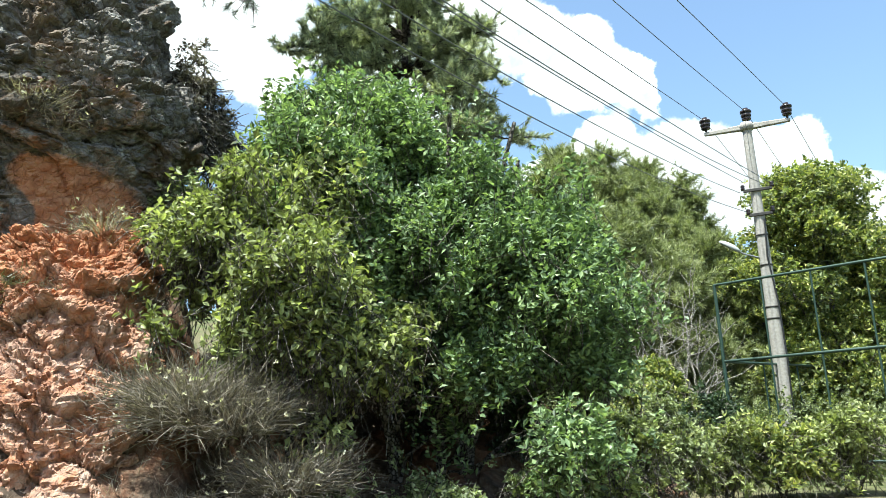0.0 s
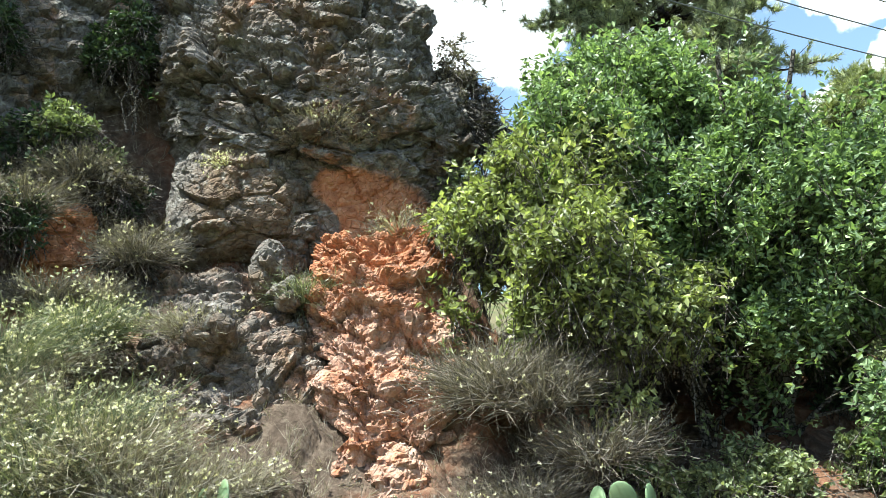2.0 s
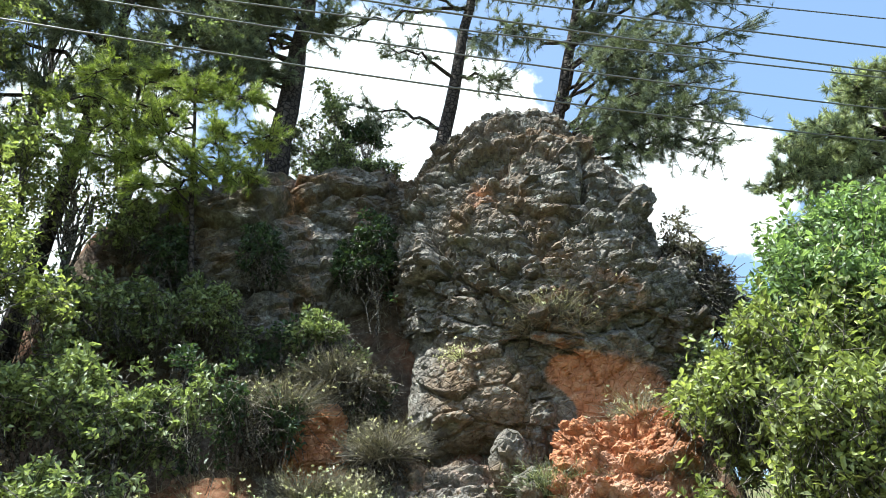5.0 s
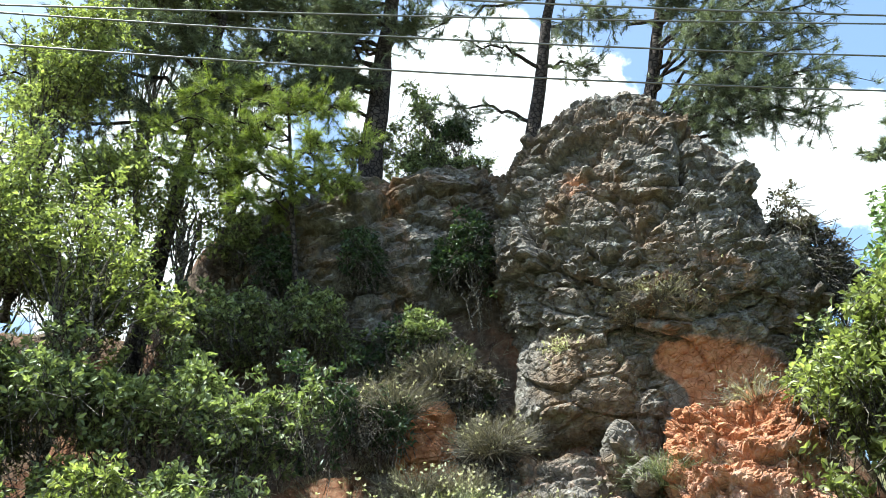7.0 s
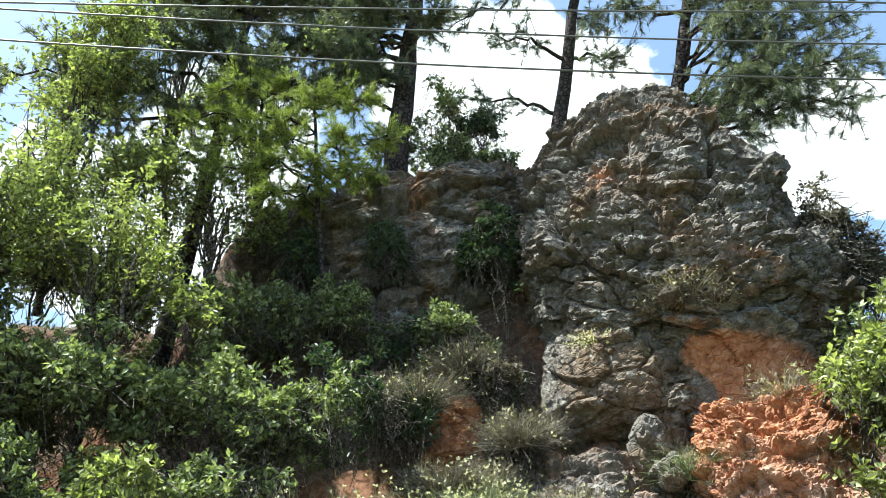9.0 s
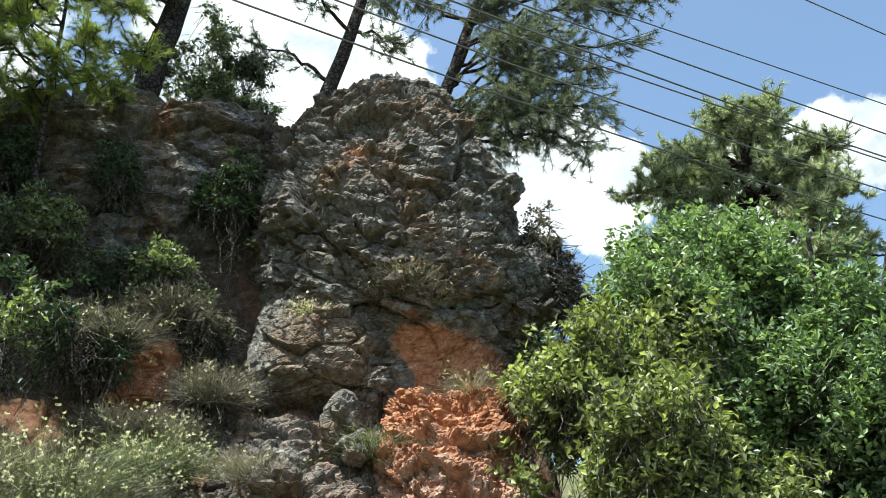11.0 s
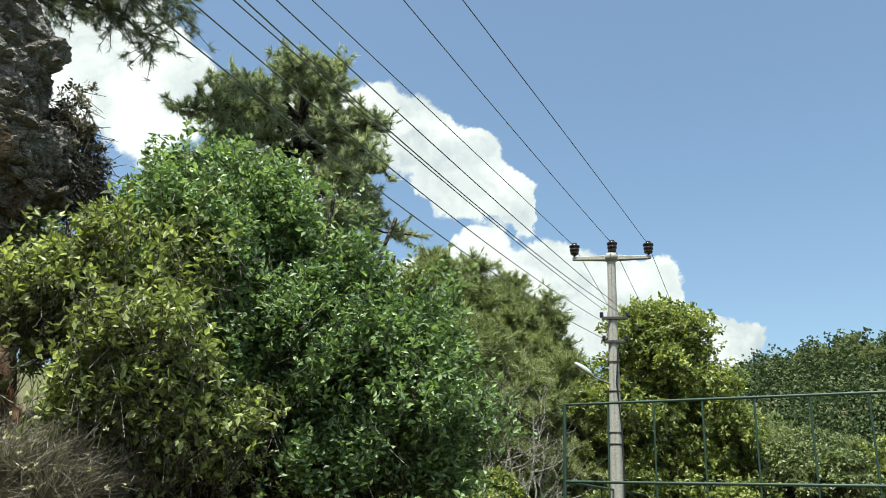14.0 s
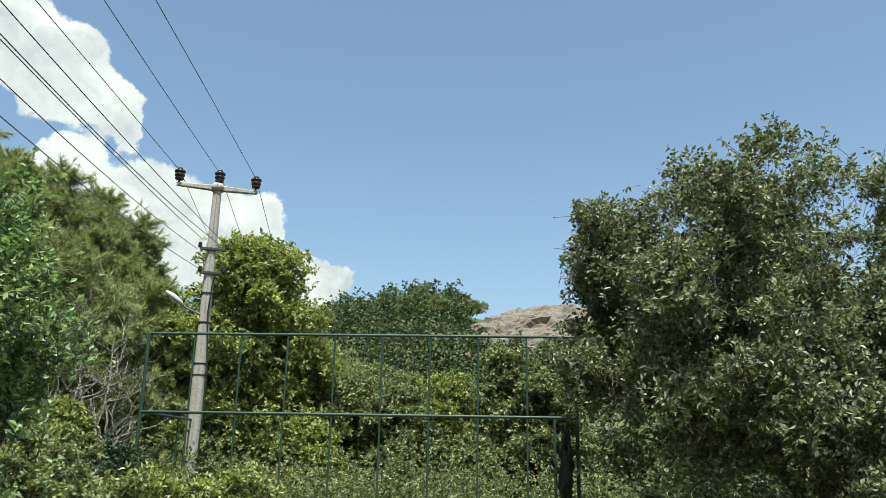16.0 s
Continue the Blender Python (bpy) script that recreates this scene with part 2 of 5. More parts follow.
def rock_mat():
    m = Mat("weathered_limestone")
    big, fine = m.noise(0.8, 5), m.noise(7.0, 10, 0.68)
    grey = m.ramp(fine, [(0.25, (0.075, 0.062, 0.053)), (0.5, (0.17, 0.152, 0.132)), (0.75, (0.4, 0.37, 0.33))])
    warm = m.ramp(fine, [(0.3, (0.1, 0.065, 0.043)), (0.55, (0.195, 0.135, 0.09)), (0.75, (0.31, 0.24, 0.175))])
    base = m.mix(m.span(big, 0.44, 0.64), grey, warm)
    lichen = m.span(m.math("ADD", m.noise(3.1, 8, 0.7), m.math("MULTIPLY", fine, 0.3)), 0.7, 0.82)
    base = m.mix(m.math("MULTIPLY", lichen, 0.5), base, (0.42, 0.42, 0.385))
    moss = m.span(m.noise(1.7, 6, 0.65), 0.6, 0.72)
    base = m.mix(m.math("MULTIPLY", moss, 0.5), base, (0.13, 0.14, 0.075))
    streak = m.span(m.noise(2.4, 6, 0.6, (1, 1, 0.18)), 0.56, 0.7)
    base = m.mix(m.math("MULTIPLY", streak, 0.45), base, (0.09, 0.085, 0.085))
    red = m.ramp(fine, [(0.25, (0.27, 0.1, 0.05)), (0.5, (0.46, 0.2, 0.1)), (0.75, (0.6, 0.35, 0.21))])
    red = m.mix(m.math("MULTIPLY", m.span(m.noise(1.9, 7, 0.65, (1, 1, 0.35)), 0.5, 0.66), 0.65), red, (0.19, 0.075, 0.04))
    pale = m.ramp(fine, [(0.3, (0.3, 0.165, 0.115)), (0.52, (0.46, 0.3, 0.225)), (0.75, (0.6, 0.48, 0.4))])
    s = m.math("ADD", m.attr("stain"), m.math("MULTIPLY", m.math("SUBTRACT", m.noise(3.5, 8, 0.7), 0.5), 0.9))
    base = m.mix(m.span(s, 0.35, 0.7), base, red)
    c = m.math("ADD", m.attr("crust"), m.math("MULTIPLY", m.math("SUBTRACT", m.noise(4.2, 8, 0.7), 0.5), 1.1))
    base = m.mix(m.span(c, 0.45, 0.8), base, pale)
    h = m.math("ADD", m.math("MULTIPLY", m.noise(4.0, 10, 0.7), 1.0), m.math("MULTIPLY", m.span(m.voronoi(9.0), 0.0, 0.12), 0.25))
    n = m.bump(h, 0.09, 0.9)
    n = m.bump(m.noise(42.0, 6, 0.7), 0.012, 0.8, n)
    return m.surface(base, 0.92, n, 0.0, 0.2)


def soil_mat():
    m = Mat("dry_reddish_soil")
    big, fine = m.noise(0.55, 6), m.noise(9.0, 9, 0.7)
    brown = m.ramp(fine, [(0.28, (0.05, 0.036, 0.026)), (0.5, (0.11, 0.08, 0.06)), (0.74, (0.22, 0.175, 0.13))])
    red = m.ramp(fine, [(0.28, (0.12, 0.05, 0.03)), (0.5, (0.23, 0.11, 0.065)), (0.75, (0.36, 0.23, 0.15))])
    base = m.mix(m.span(big, 0.47, 0.62), brown, red)
    litter = m.span(m.noise(22.0, 5, 0.75, (1, 1, 0.4)), 0.56, 0.64)
    base = m.mix(m.math("MULTIPLY", litter, 0.6), base, (0.2, 0.16, 0.12))
    n = m.bump(m.noise(6.0, 10, 0.72), 0.08, 0.9)
    return m.surface(base, 0.95, n, 0.0, 0.1)


def ground_mat():
    m = Mat("grassy_ground")
    big, fine = m.noise(0.12, 6), m.noise(5.0, 8, 0.7)
    a = m.ramp(fine, [(0.3, (0.06, 0.055, 0.03)), (0.6, (0.16, 0.14, 0.08))])
    b = m.ramp(fine, [(0.3, (0.03, 0.05, 0.015)), (0.6, (0.08, 0.11, 0.035))])
    return m.surface(m.mix(m.span(big, 0.4, 0.6), a, b), 0.95, m.bump(fine, 0.05, 0.6), 0.0, 0.1)


def bark_mat(name, dark, light, scale=6.0):
    m = Mat(name)
    plates = m.noise(scale, 8, 0.65, (1, 1, 0.3), 0.6)
    fissure = m.span(m.voronoi(scale * 1.3), 0.0, 0.18)
    col = m.mix(fissure, tuple(c * 0.35 for c in dark), m.ramp(plates, [(0.3, dark), (0.7, light)]))
    return m.surface(col, 0.93, m.bump(m.math("ADD", plates, m.math("MULTIPLY", fissure, 0.6)), 0.03, 0.9), 0.0, 0.15)


ROCK, SOIL, GROUND = rock_mat(), soil_mat(), ground_mat()
PINE_BARK = bark_mat("pine_bark", (0.045, 0.036, 0.034), (0.12, 0.095, 0.085), 7.0)
GREY_BARK = bark_mat("grey_bark", (0.1, 0.085, 0.07), (0.26, 0.23, 0.2), 12.0)
PALE_TWIG = bark_mat("pale_dry_twigs", (0.32, 0.29, 0.25), (0.56, 0.51, 0.45), 20.0)
OAK_LEAF = leaf_mat("deep_green_leaves", (0.1, 0.15, 0.075), (0.185, 0.265, 0.125), (0.32, 0.4, 0.2), 0.36)
SHRUB_LEAF = leaf_mat("yellow_green_leaves", (0.155, 0.175, 0.075), (0.26, 0.295, 0.12), (0.4, 0.43, 0.19), 0.4)
BUSH_LEAF = leaf_mat("olive_green_leaves", (0.125, 0.15, 0.075), (0.215, 0.255, 0.125), (0.36, 0.4, 0.215), 0.36)
# dark ivy tone, also carrying the shade of the cleft and the tree's underside
DARK_LEAF = leaf_mat("dark_ivy_and_shade_leaves", (0.03, 0.05, 0.026), (0.055, 0.09, 0.045), (0.1, 0.14, 0.07), 0.28)
GOLD_LEAF = leaf_mat("yellowing_leaves", (0.12, 0.165, 0.06), (0.21, 0.255, 0.09), (0.42, 0.41, 0.14), 0.42)
SMALL_LEAF = leaf_mat("grey_green_small_leaves", (0.065, 0.078, 0.046), (0.125, 0.142, 0.082), (0.28, 0.295, 0.18), 0.28)
NEEDLE = leaf_mat("pine_needles", (0.1, 0.12, 0.085), (0.165, 0.19, 0.13), (0.27, 0.29, 0.21), 0.25)
FRESH_NEEDLE = leaf_mat("fresh_pine_needles", (0.127, 0.172, 0.046), (0.230, 0.282, 0.075), (0.380, 0.414, 0.127), 0.35)
DRY = leaf_mat("dry_grass_stems", (0.14, 0.12, 0.1), (0.25, 0.215, 0.175), (0.4, 0.36, 0.3), 0.25, 0.8, 0.1)
BROWN_TWIG = leaf_mat("brown_heath_twigs", (0.1, 0.085, 0.07), (0.18, 0.155, 0.13), (0.29, 0.26, 0.21), 0.15, 0.85, 0.1)
SEED_HEAD = leaf_mat("pale_seed_heads", (0.420, 0.380, 0.270), (0.580, 0.540, 0.400), (0.740, 0.700, 0.580), 0.3, 0.8, 0.1)
FAR_LEAF = leaf_mat("distant_pine_green", (0.04, 0.06, 0.03), (0.075, 0.1, 0.05), (0.13, 0.16, 0.08), 0.2, 0.8, 0.08)
PALE_NEEDLE = leaf_mat("pale_pine_needles", (0.2, 0.225, 0.165), (0.33, 0.355, 0.255), (0.5, 0.52, 0.39), 0.38)
THICKET_LEAF = leaf_mat("thicket_leaves", (0.085, 0.105, 0.048), (0.155, 0.185, 0.085), (0.28, 0.31, 0.15), 0.34)
WOOD_NEEDLE = leaf_mat("light_green_pine_needles", (0.14, 0.17, 0.075), (0.235, 0.265, 0.12), (0.37, 0.39, 0.2), 0.32)


# ---- land ----
def smooth(x, a, b):
    t = np.clip((np.asarray(x, float) - a) / (b - a), 0, 1)
    return t * t * (3 - 2 * t)


def bank_height(az, r):
    """Height of the cut bank and the hill above it, by bearing (degrees) and distance."""
    z = np.interp(r, [6.8, 8.0, 9.2, 10.6, 11.8, 13.8, 16, 22, 40, 60], [0, 0.6, 1.9, 3.4, 4.4, 9.9, 10.9, 12.5, 15, 16])
    edge = 13.5 + 4.0 * smooth(r, 11.2, 13)
    share = 0.02 + 0.26 * smooth(az, -11, -2) + 0.72 * smooth(az, edge, edge + 6)
    share = share * (1 - 0.30 * smooth(az, 60, 68))
    return z * share


def ground_height(az, r):
    valley = -5.0 * smooth(r, 26, 60) * smooth(-np.asarray(az, float), 10, 25)
    ridge = 39 * smooth(r, 60, 175) * (0.8 + 0.2 * smooth(-np.asarray(az, float), 22, 46)) * (1 - 0.3 * smooth(-np.asarray(az, float), 50, 75))
    return valley + np.where(np.asarray(az) < 0, ridge, ridge * 0.9)


def polar_sheet(name, az, rad, height, rough, mat, label, category):
    a, r = np.meshgrid(np.asarray(az, float), np.asarray(rad, float), indexing="xy")
    a, r = a.ravel(), r.ravel()
    p = np.stack([-np.sin(np.radians(a)) * r, np.cos(np.radians(a)) * r, height(a, r)], 1)
    for amp, size, seed in rough:
        p[:, 2] += amp * fbm(p / size, 3, seed)
    me = raw_mesh(name, p, grid_faces(len(az), len(rad))[:, ::-1], [mat])
    return tagged(new(name, me), label, category, kind="structure")


def far_height(a, r):
    return ground_height(a, r) + np.where(r > 60, 2.0, 0.0) * smooth(r, 60, 120) * np.sin(a * 0.31) - 0.03


ground = polar_sheet("ground", np.linspace(-180, 180, 361), np.concatenate([np.linspace(0.05, 30, 60), np.geomspace(31, 3000, 70)]),
                     far_height, [(0.04, 1.5, 3)], GROUND, "dry grassy ground running back to wooded hills", "ground")


def bank_rough(a, r):
    z = bank_height(a, r)
    p = np.stack([-np.sin(np.radians(a)) * r, np.cos(np.radians(a)) * r, z], 1)
    lift = smooth(z, 0.1, 1.0)
    return z + lift * (0.28 * blocks(p, 0.75, 21) + 0.35 * fbm(p / 1.6, 4, 9)) - 0.02


bank = polar_sheet("bank", np.linspace(-16, 112, 850), np.concatenate([np.linspace(6.8, 16, 240), np.linspace(16.3, 60, 60)]),
                   bank_rough, [], SOIL, "dry reddish earth bank with leaf litter and broken stone", "ground")


# ---- rocks ----
def loft_rock(name, levels, nu, nv, relief, label, stain=None, crust=None, power=2.5, seed=0, crisp=False, calm=None, studs=None):
    """A rock built from level cross-sections (z, bearing, distance, half width, half depth), with jointed relief."""
    L = np.array(levels, float)
    k = np.linspace(0, len(L) - 1, nv)
    i = np.arange(len(L))
    rows = np.stack([np.interp(k, i, L[:, c]) for c in range(5)], 1)
    for _ in range(max(2, nv // 24)):
        rows[1:-1] = (rows[:-2] + 2 * rows[1:-1] + rows[2:]) / 4
    th = np.arange(nu) / nu * 2 * np.pi
    c, s = np.cos(th), np.sin(th)
    ex, ey = np.sign(c) * np.abs(c) ** (2 / power), np.sign(s) * np.abs(s) ** (2 / power)
    face = np.radians(L[len(L) // 2, 1])
    right, back = np.array((np.cos(face), np.sin(face), 0)), np.array((-np.sin(face), np.cos(face), 0))
    b = np.radians(rows[:, 1])
    mid = np.stack([-np.sin(b) * rows[:, 2], np.cos(b) * rows[:, 2], rows[:, 0]], 1)
    p = mid[:, None, :] + (rows[:, 3:4] * ex)[:, :, None] * right + (rows[:, 4:5] * ey)[:, :, None] * back
    du = np.roll(p, -1, 1) - np.roll(p, 1, 1)
    dv = np.gradient(p, axis=0)
    n = np.cross(du, dv)
    n /= np.linalg.norm(n, axis=2)[:, :, None] + 1e-9
    p, n = p.reshape(-1, 3), n.reshape(-1, 3)
    lift = 0
    for amp, size, sd in relief:
        lift = lift + (amp * blocks(p, size, sd + seed) if size > 0 else amp * fbm(p / -size, 5, sd + seed))
    if calm is not None:
        lift = lift * (1 - calm(p))
    q = p + n * np.asarray(lift)[:, None]
    base = mid[0].copy()
    f = grid_faces(nu, nv, True)
    q[-nu:] = q[-nu:].mean(0)
    top = q
    me = raw_mesh(name, top - base, f, [ROCK], crisp)
    for key, fn in (("stain", stain), ("crust", crust)):
        val = np.zeros(len(top)) if fn is None else fn(top)
        at = me.attributes.new(key, "FLOAT", "POINT")
        at.data.foreach_set("value", np.asarray(val, np.float32))
    ob = new(name, me)
    ob.location = base
    tagged(ob, label, "rock")
    if studs:
        # loose angular slabs that stand out of the face
        count, small, large, lo, hi, stain_at, sd = studs
        rs = np.random.RandomState(sd)
        ahead = -(q * n).sum(1) / np.linalg.norm(q, axis=1)
        ok = np.nonzero((ahead > 0.15) & (q[:, 2] > lo) & (q[:, 2] < hi))[0]
        dip = Euler((radians(24), radians(-20), 0)).to_quaternion()
        for i in rs.choice(ok, count, replace=False):
            size = small + (large - small) * rs.rand() ** 2
            sl = new("slab", SLABS[min(2, int(stain_at(q[i:i + 1])[0] * 3))][rs.randint(5)])
            sl.parent = ob
            sl.rotation_mode = "QUATERNION"
            sl.location = q[i] - base - n[i] * size * 0.12
            sl.rotation_quaternion = Euler((0, 0, math.atan2(n[i][1], n[i][0]) + 0.5 * rs.randn())).to_quaternion() @ dip @ Euler(rs.randn(3) * 0.22).to_quaternion()
            sl.scale = (size * (0.7 + 0.5 * rs.rand()), size * (0.8 + 0.8 * rs.rand()), size * (0.35 + 0.35 * rs.rand()))
    return ob


def slab_mesh(seed, stain):
    rs = np.random.RandomState(seed)
    bm = bmesh.new()
    for _ in range(22):
        v = rs.rand(3) * 2 - 1
        v = v / max(0.75, np.abs(v).max())
        bm.verts.new(v * (0.75 + 0.25 * rs.rand()))
    bmesh.ops.convex_hull(bm, input=list(bm.verts))
    bmesh.ops.delete(bm, geom=[v for v in bm.verts if not v.link_faces], context="VERTS")
    me = bpy.data.meshes.new("slab")
    bm.to_mesh(me)
    bm.free()
    me.materials.append(ROCK)
    for key, val in (("stain", stain), ("crust", stain * 0.6)):
        me.attributes.new(key, "FLOAT", "POINT").data.foreach_set("value", np.full(len(me.vertices), val, np.float32))
    return me


SLABS = [[slab_mesh(10 * j + k, (0.05, 0.35, 0.7)[j]) for k in range(5)] for j in range(3)]


def bearing(p):
    return np.degrees(np.arctan2(-p[:, 0], p[:, 1]))


def scar_calm(p):
    a, z = bearing(p), p[:, 2]
    return 0.8 * smooth(a, 20, 22) * (1 - smooth(a, 28.5, 30)) * smooth(z, 3.6, 4.0) * (1 - smooth(z, 5.0, 5.5))


def main_stain(p):
    a, z = bearing(p) + 1.6 * vnoise(p * 1.6, 90), p[:, 2] + 0.3 * vnoise(p * 1.9, 91)
    scar = smooth(a, 19.5, 21.5) * (1 - smooth(a, 28.4, 30.0)) * smooth(z, 3.4, 3.9) * (1 - smooth(z - 0.06 * (a - 24), 4.8, 5.4))
    seam = 0.42 * smooth(a, 19, 22) * (1 - smooth(a, 30, 33)) * smooth(z, 5.2, 5.6) * (1 - smooth(z, 6.0, 6.6))
    ochre = 0.5 * np.exp(-((a - 33) / 2.6) ** 2 - ((z - 8.0) / 0.5) ** 2)
    return np.maximum(np.maximum(scar, seam), ochre)


loft_rock("outcrop", [(2.2, 29.0, 12.5, 1.9, 1.5), (4.0, 28.5, 12.3, 2.0, 1.5), (5.0, 28.2, 12.2, 2.1, 1.5), (5.65, 27.6, 12.1, 2.2, 1.7), (6.3, 28.8, 12.2, 2.3, 1.85), (7.2, 29.8, 12.3, 2.25, 1.8), (8.05, 29.5, 12.5, 2.1, 1.75),
                      (9.05, 30.0, 12.8, 1.75, 1.55), (9.85, 30.0, 13.0, 1.45, 1.3), (10.6, 29.0, 13.2, 1.0, 0.9), (10.9, 29.0, 13.3, 0.6, 0.5), (10.98, 29.0, 13.3, 0.1, 0.1)],
          520, 360, [(0.3, 1.3, 3), (0.2, 0.55, 8), (0.1, 0.24, 12), (0.045, 0.11, 14), (0.05, -0.9, 5)], "tall craggy grey limestone outcrop with an orange scar at its foot", main_stain, None, 2.4,
          calm=scar_calm, studs=(150, 0.04, 0.17, 5.6, 10.9, main_stain, 5))

loft_rock("buttress", [(-0.3, 25.4, 9.75, 1.0, 1.55), (1.5, 25.2, 10.1, 1.0, 1.45), (3.0, 25.0, 10.6, 0.98, 1.3), (3.8, 24.8, 11.0, 0.95, 1.2), (4.15, 24.6, 11.1, 0.8, 1.0), (4.3, 24.6, 11.2, 0.1, 0.1)],
          400, 270, [(0.2, 0.8, 31), (0.14, 0.33, 37), (0.07, 0.14, 39), (0.025, 0.06, 41), (0.12, -0.5, 35)], "broken reddish limestone slope with pale crusted blocks",
          lambda p: 0.72 + 0 * p[:, 0], lambda p: 0.46 + 0.22 * (1 - smooth(p[:, 2], 2.6, 3.9)), 2.8,
          studs=(60, 0.03, 0.1, 0.2, 4.1, lambda p: 0.7 + 0 * p[:, 0], 6))

loft_rock("shaded_crag", [(2.6, 51.5, 13.9, 2.5, 1.7), (6.0, 51.5, 13.9, 2.5, 1.8), (8.4, 51, 13.9, 2.55, 1.6), (9.6, 47.6, 14.1, 2.7, 1.4), (10.3, 46.4, 14.3, 2.1, 1.0), (10.6, 46, 14.4, 0.1, 0.1)],
          340, 240, [(0.5, 1.3, 51), (0.22, 0.5, 55), (0.08, 0.2, 58), (0.1, -0.8, 57)], "dark grey limestone crag under the pines",
          lambda p: 0.42 * np.exp(-((bearing(p) - 48.0) / 3) ** 2), None, 2.6, studs=(60, 0.05, 0.2, 5, 10.5, lambda p: 0 * p[:, 0], 7))

loft_rock("rock_ledge", [(-0.3, 35.6, 9.7, 1.5, 1.3), (0.9, 35.6, 9.85, 1.5, 1.3), (1.7, 35.7, 10.2, 1.5, 1.3), (2.6, 35.8, 10.7, 1.5, 1.3), (3.3, 35.8, 11.2, 1.45, 1.1), (3.8, 35.8, 11.5, 1.2, 0.8), (3.95, 35.5, 11.6, 0.1, 0.1)],
          320, 190, [(0.28, 0.9, 61), (0.15, 0.36, 65), (0.07, 0.15, 66), (0.03, 0.07, 68), (0.1, -0.6, 67)], "weathered grey-brown rock ledge with red earth in its joints",
          lambda p: 0.38 + 0.4 * (1 - smooth(p[:, 2], 1.0, 2.0)), lambda p: 0.42 + 0 * p[:, 0], 2.6, studs=(80, 0.04, 0.17, 0.3, 3.6, lambda p: 0.6 * (1 - smooth(p[:, 2], 0.8, 1.8)), 8))

loft_rock("overhanging_block", [(3.9, 33.6, 12.2, 0.6, 0.4), (4.15, 34.6, 11.75, 1.0, 0.95), (4.5, 34.9, 11.6, 1.08, 1.05), (5.2, 34.2, 11.7, 1.1, 1.05), (5.9, 33.2, 11.95, 1.1, 0.95), (6.6, 32.4, 12.35, 0.9, 0.8), (6.9, 32.2, 12.6, 0.05, 0.05)],
          300, 190, [(0.2, 1.0, 93), (0.06, 0.4, 94), (0.03, 0.15, 97), (0.04, -0.5, 95)], "smooth-faced grey limestone block overhanging the slope", lambda p: 0.15 * smooth(p[:, 2], 5.2, 4.4), None, 2.3)
loft_rock("red_hollow", [(3.7, 46.7, 11.4, 0.42, 0.45), (4.1, 46.7, 11.35, 0.45, 0.5), (4.7, 46.7, 11.4, 0.45, 0.45), (4.95, 46.7, 11.5, 0.35, 0.35), (5.0, 46.7, 11.5, 0.05, 0.05)],
          140, 90, [(0.1, 0.6, 81), (0.04, 0.15, 84)], "rust-red earth face under the dark crag", lambda p: 0.85 + 0 * p[:, 0], None, 3.2)


def boulder(name, place, size, label, seed, stain=0.1):
    bm = bmesh.new()
    bmesh.ops.create_icosphere(bm, subdivisions=4, radius=1.0)
    v = np.array([tuple(x.co) for x in bm.verts])
    v = v * np.array(size)
    n = v / np.linalg.norm(v, axis=1)[:, None]
    s = min(size)
    v = v + n * (0.45 * s * blocks(v + seed * 3.1, s * 1.5, seed) + 0.15 * s * fbm(v / s * 2 + seed, 4, seed))[:, None]
    for x, c in zip(bm.verts, v):
        x.co = c
    me = bpy.data.meshes.new(name)
    bm.to_mesh(me)
    bm.free()
    me.materials.append(ROCK)
    for key, val in (("stain", stain), ("crust", 0.4)):
        at = me.attributes.new(key, "FLOAT", "POINT")
        at.data.foreach_set("value", np.full(len(me.vertices), val, np.float32))
    ob = new(name, me)
    ob.location = place
    ob.rotation_euler = (0.3 * seed, 0.2 * seed, 0.9 * seed)
    return tagged(ob, label, "stone", "stones on the bank")


for k, (az, d, el, size, st) in enumerate([(33.0, 10.0, 11.6, (0.34, 0.3, 0.5), 0), (31.8, 9.8, 9.6, (0.25, 0.25, 0.26), 0.1), (37.2, 9.4, 7.8, (0.42, 0.35, 0.3), 0.15)]):
    boulder("boulder", spot(az, d, el), tuple(0.8 * q for q in size), "rough grey stone half sunk in the bank", k + 1, st)


# ---- plants ----
def unit(v):
    return v / (np.linalg.norm(v, axis=-1, keepdims=True) + 1e-9)


def leaves(tips, ways, per, length, width, rs, spread=0.12, flare=0.9, droop=0.25, tilt=0.85):
    """Folded leaves in whorls near the ends of twigs."""
    n = len(tips) * per
    b = np.repeat(tips, per, 0)
    w = np.repeat(unit(ways), per, 0)
    b = b - w * (rs.rand(n, 1) * spread)
    rnd = unit(rs.randn(n, 3))
    side = unit(np.cross(w, rnd))
    axis = unit(side * flare + w * (0.25 + 0.6 * rs.rand(n, 1)) + np.array((0, 0, -droop)) * rs.rand(n, 1))
    s = unit(np.cross(axis, unit(np.array((0, 0, 1.0)) + tilt * rs.randn(n, 3))))
    nrm = np.cross(s, axis)
    ln = length * (0.65 + 0.6 * rs.rand(n, 1))
    wd = width * (0.7 + 0.5 * rs.rand(n, 1)) * 0.5
    m = b + axis * ln * 0.5 + nrm * wd * 0.35
    v = np.stack([b, m + s * wd, b + axis * ln - nrm * ln * 0.08, m - s * wd], 1).reshape(-1, 3)
    k = np.arange(n)[:, None] * 4
    return v, np.concatenate([k + (0, 1, 2), k + (0, 2, 3)], 0)


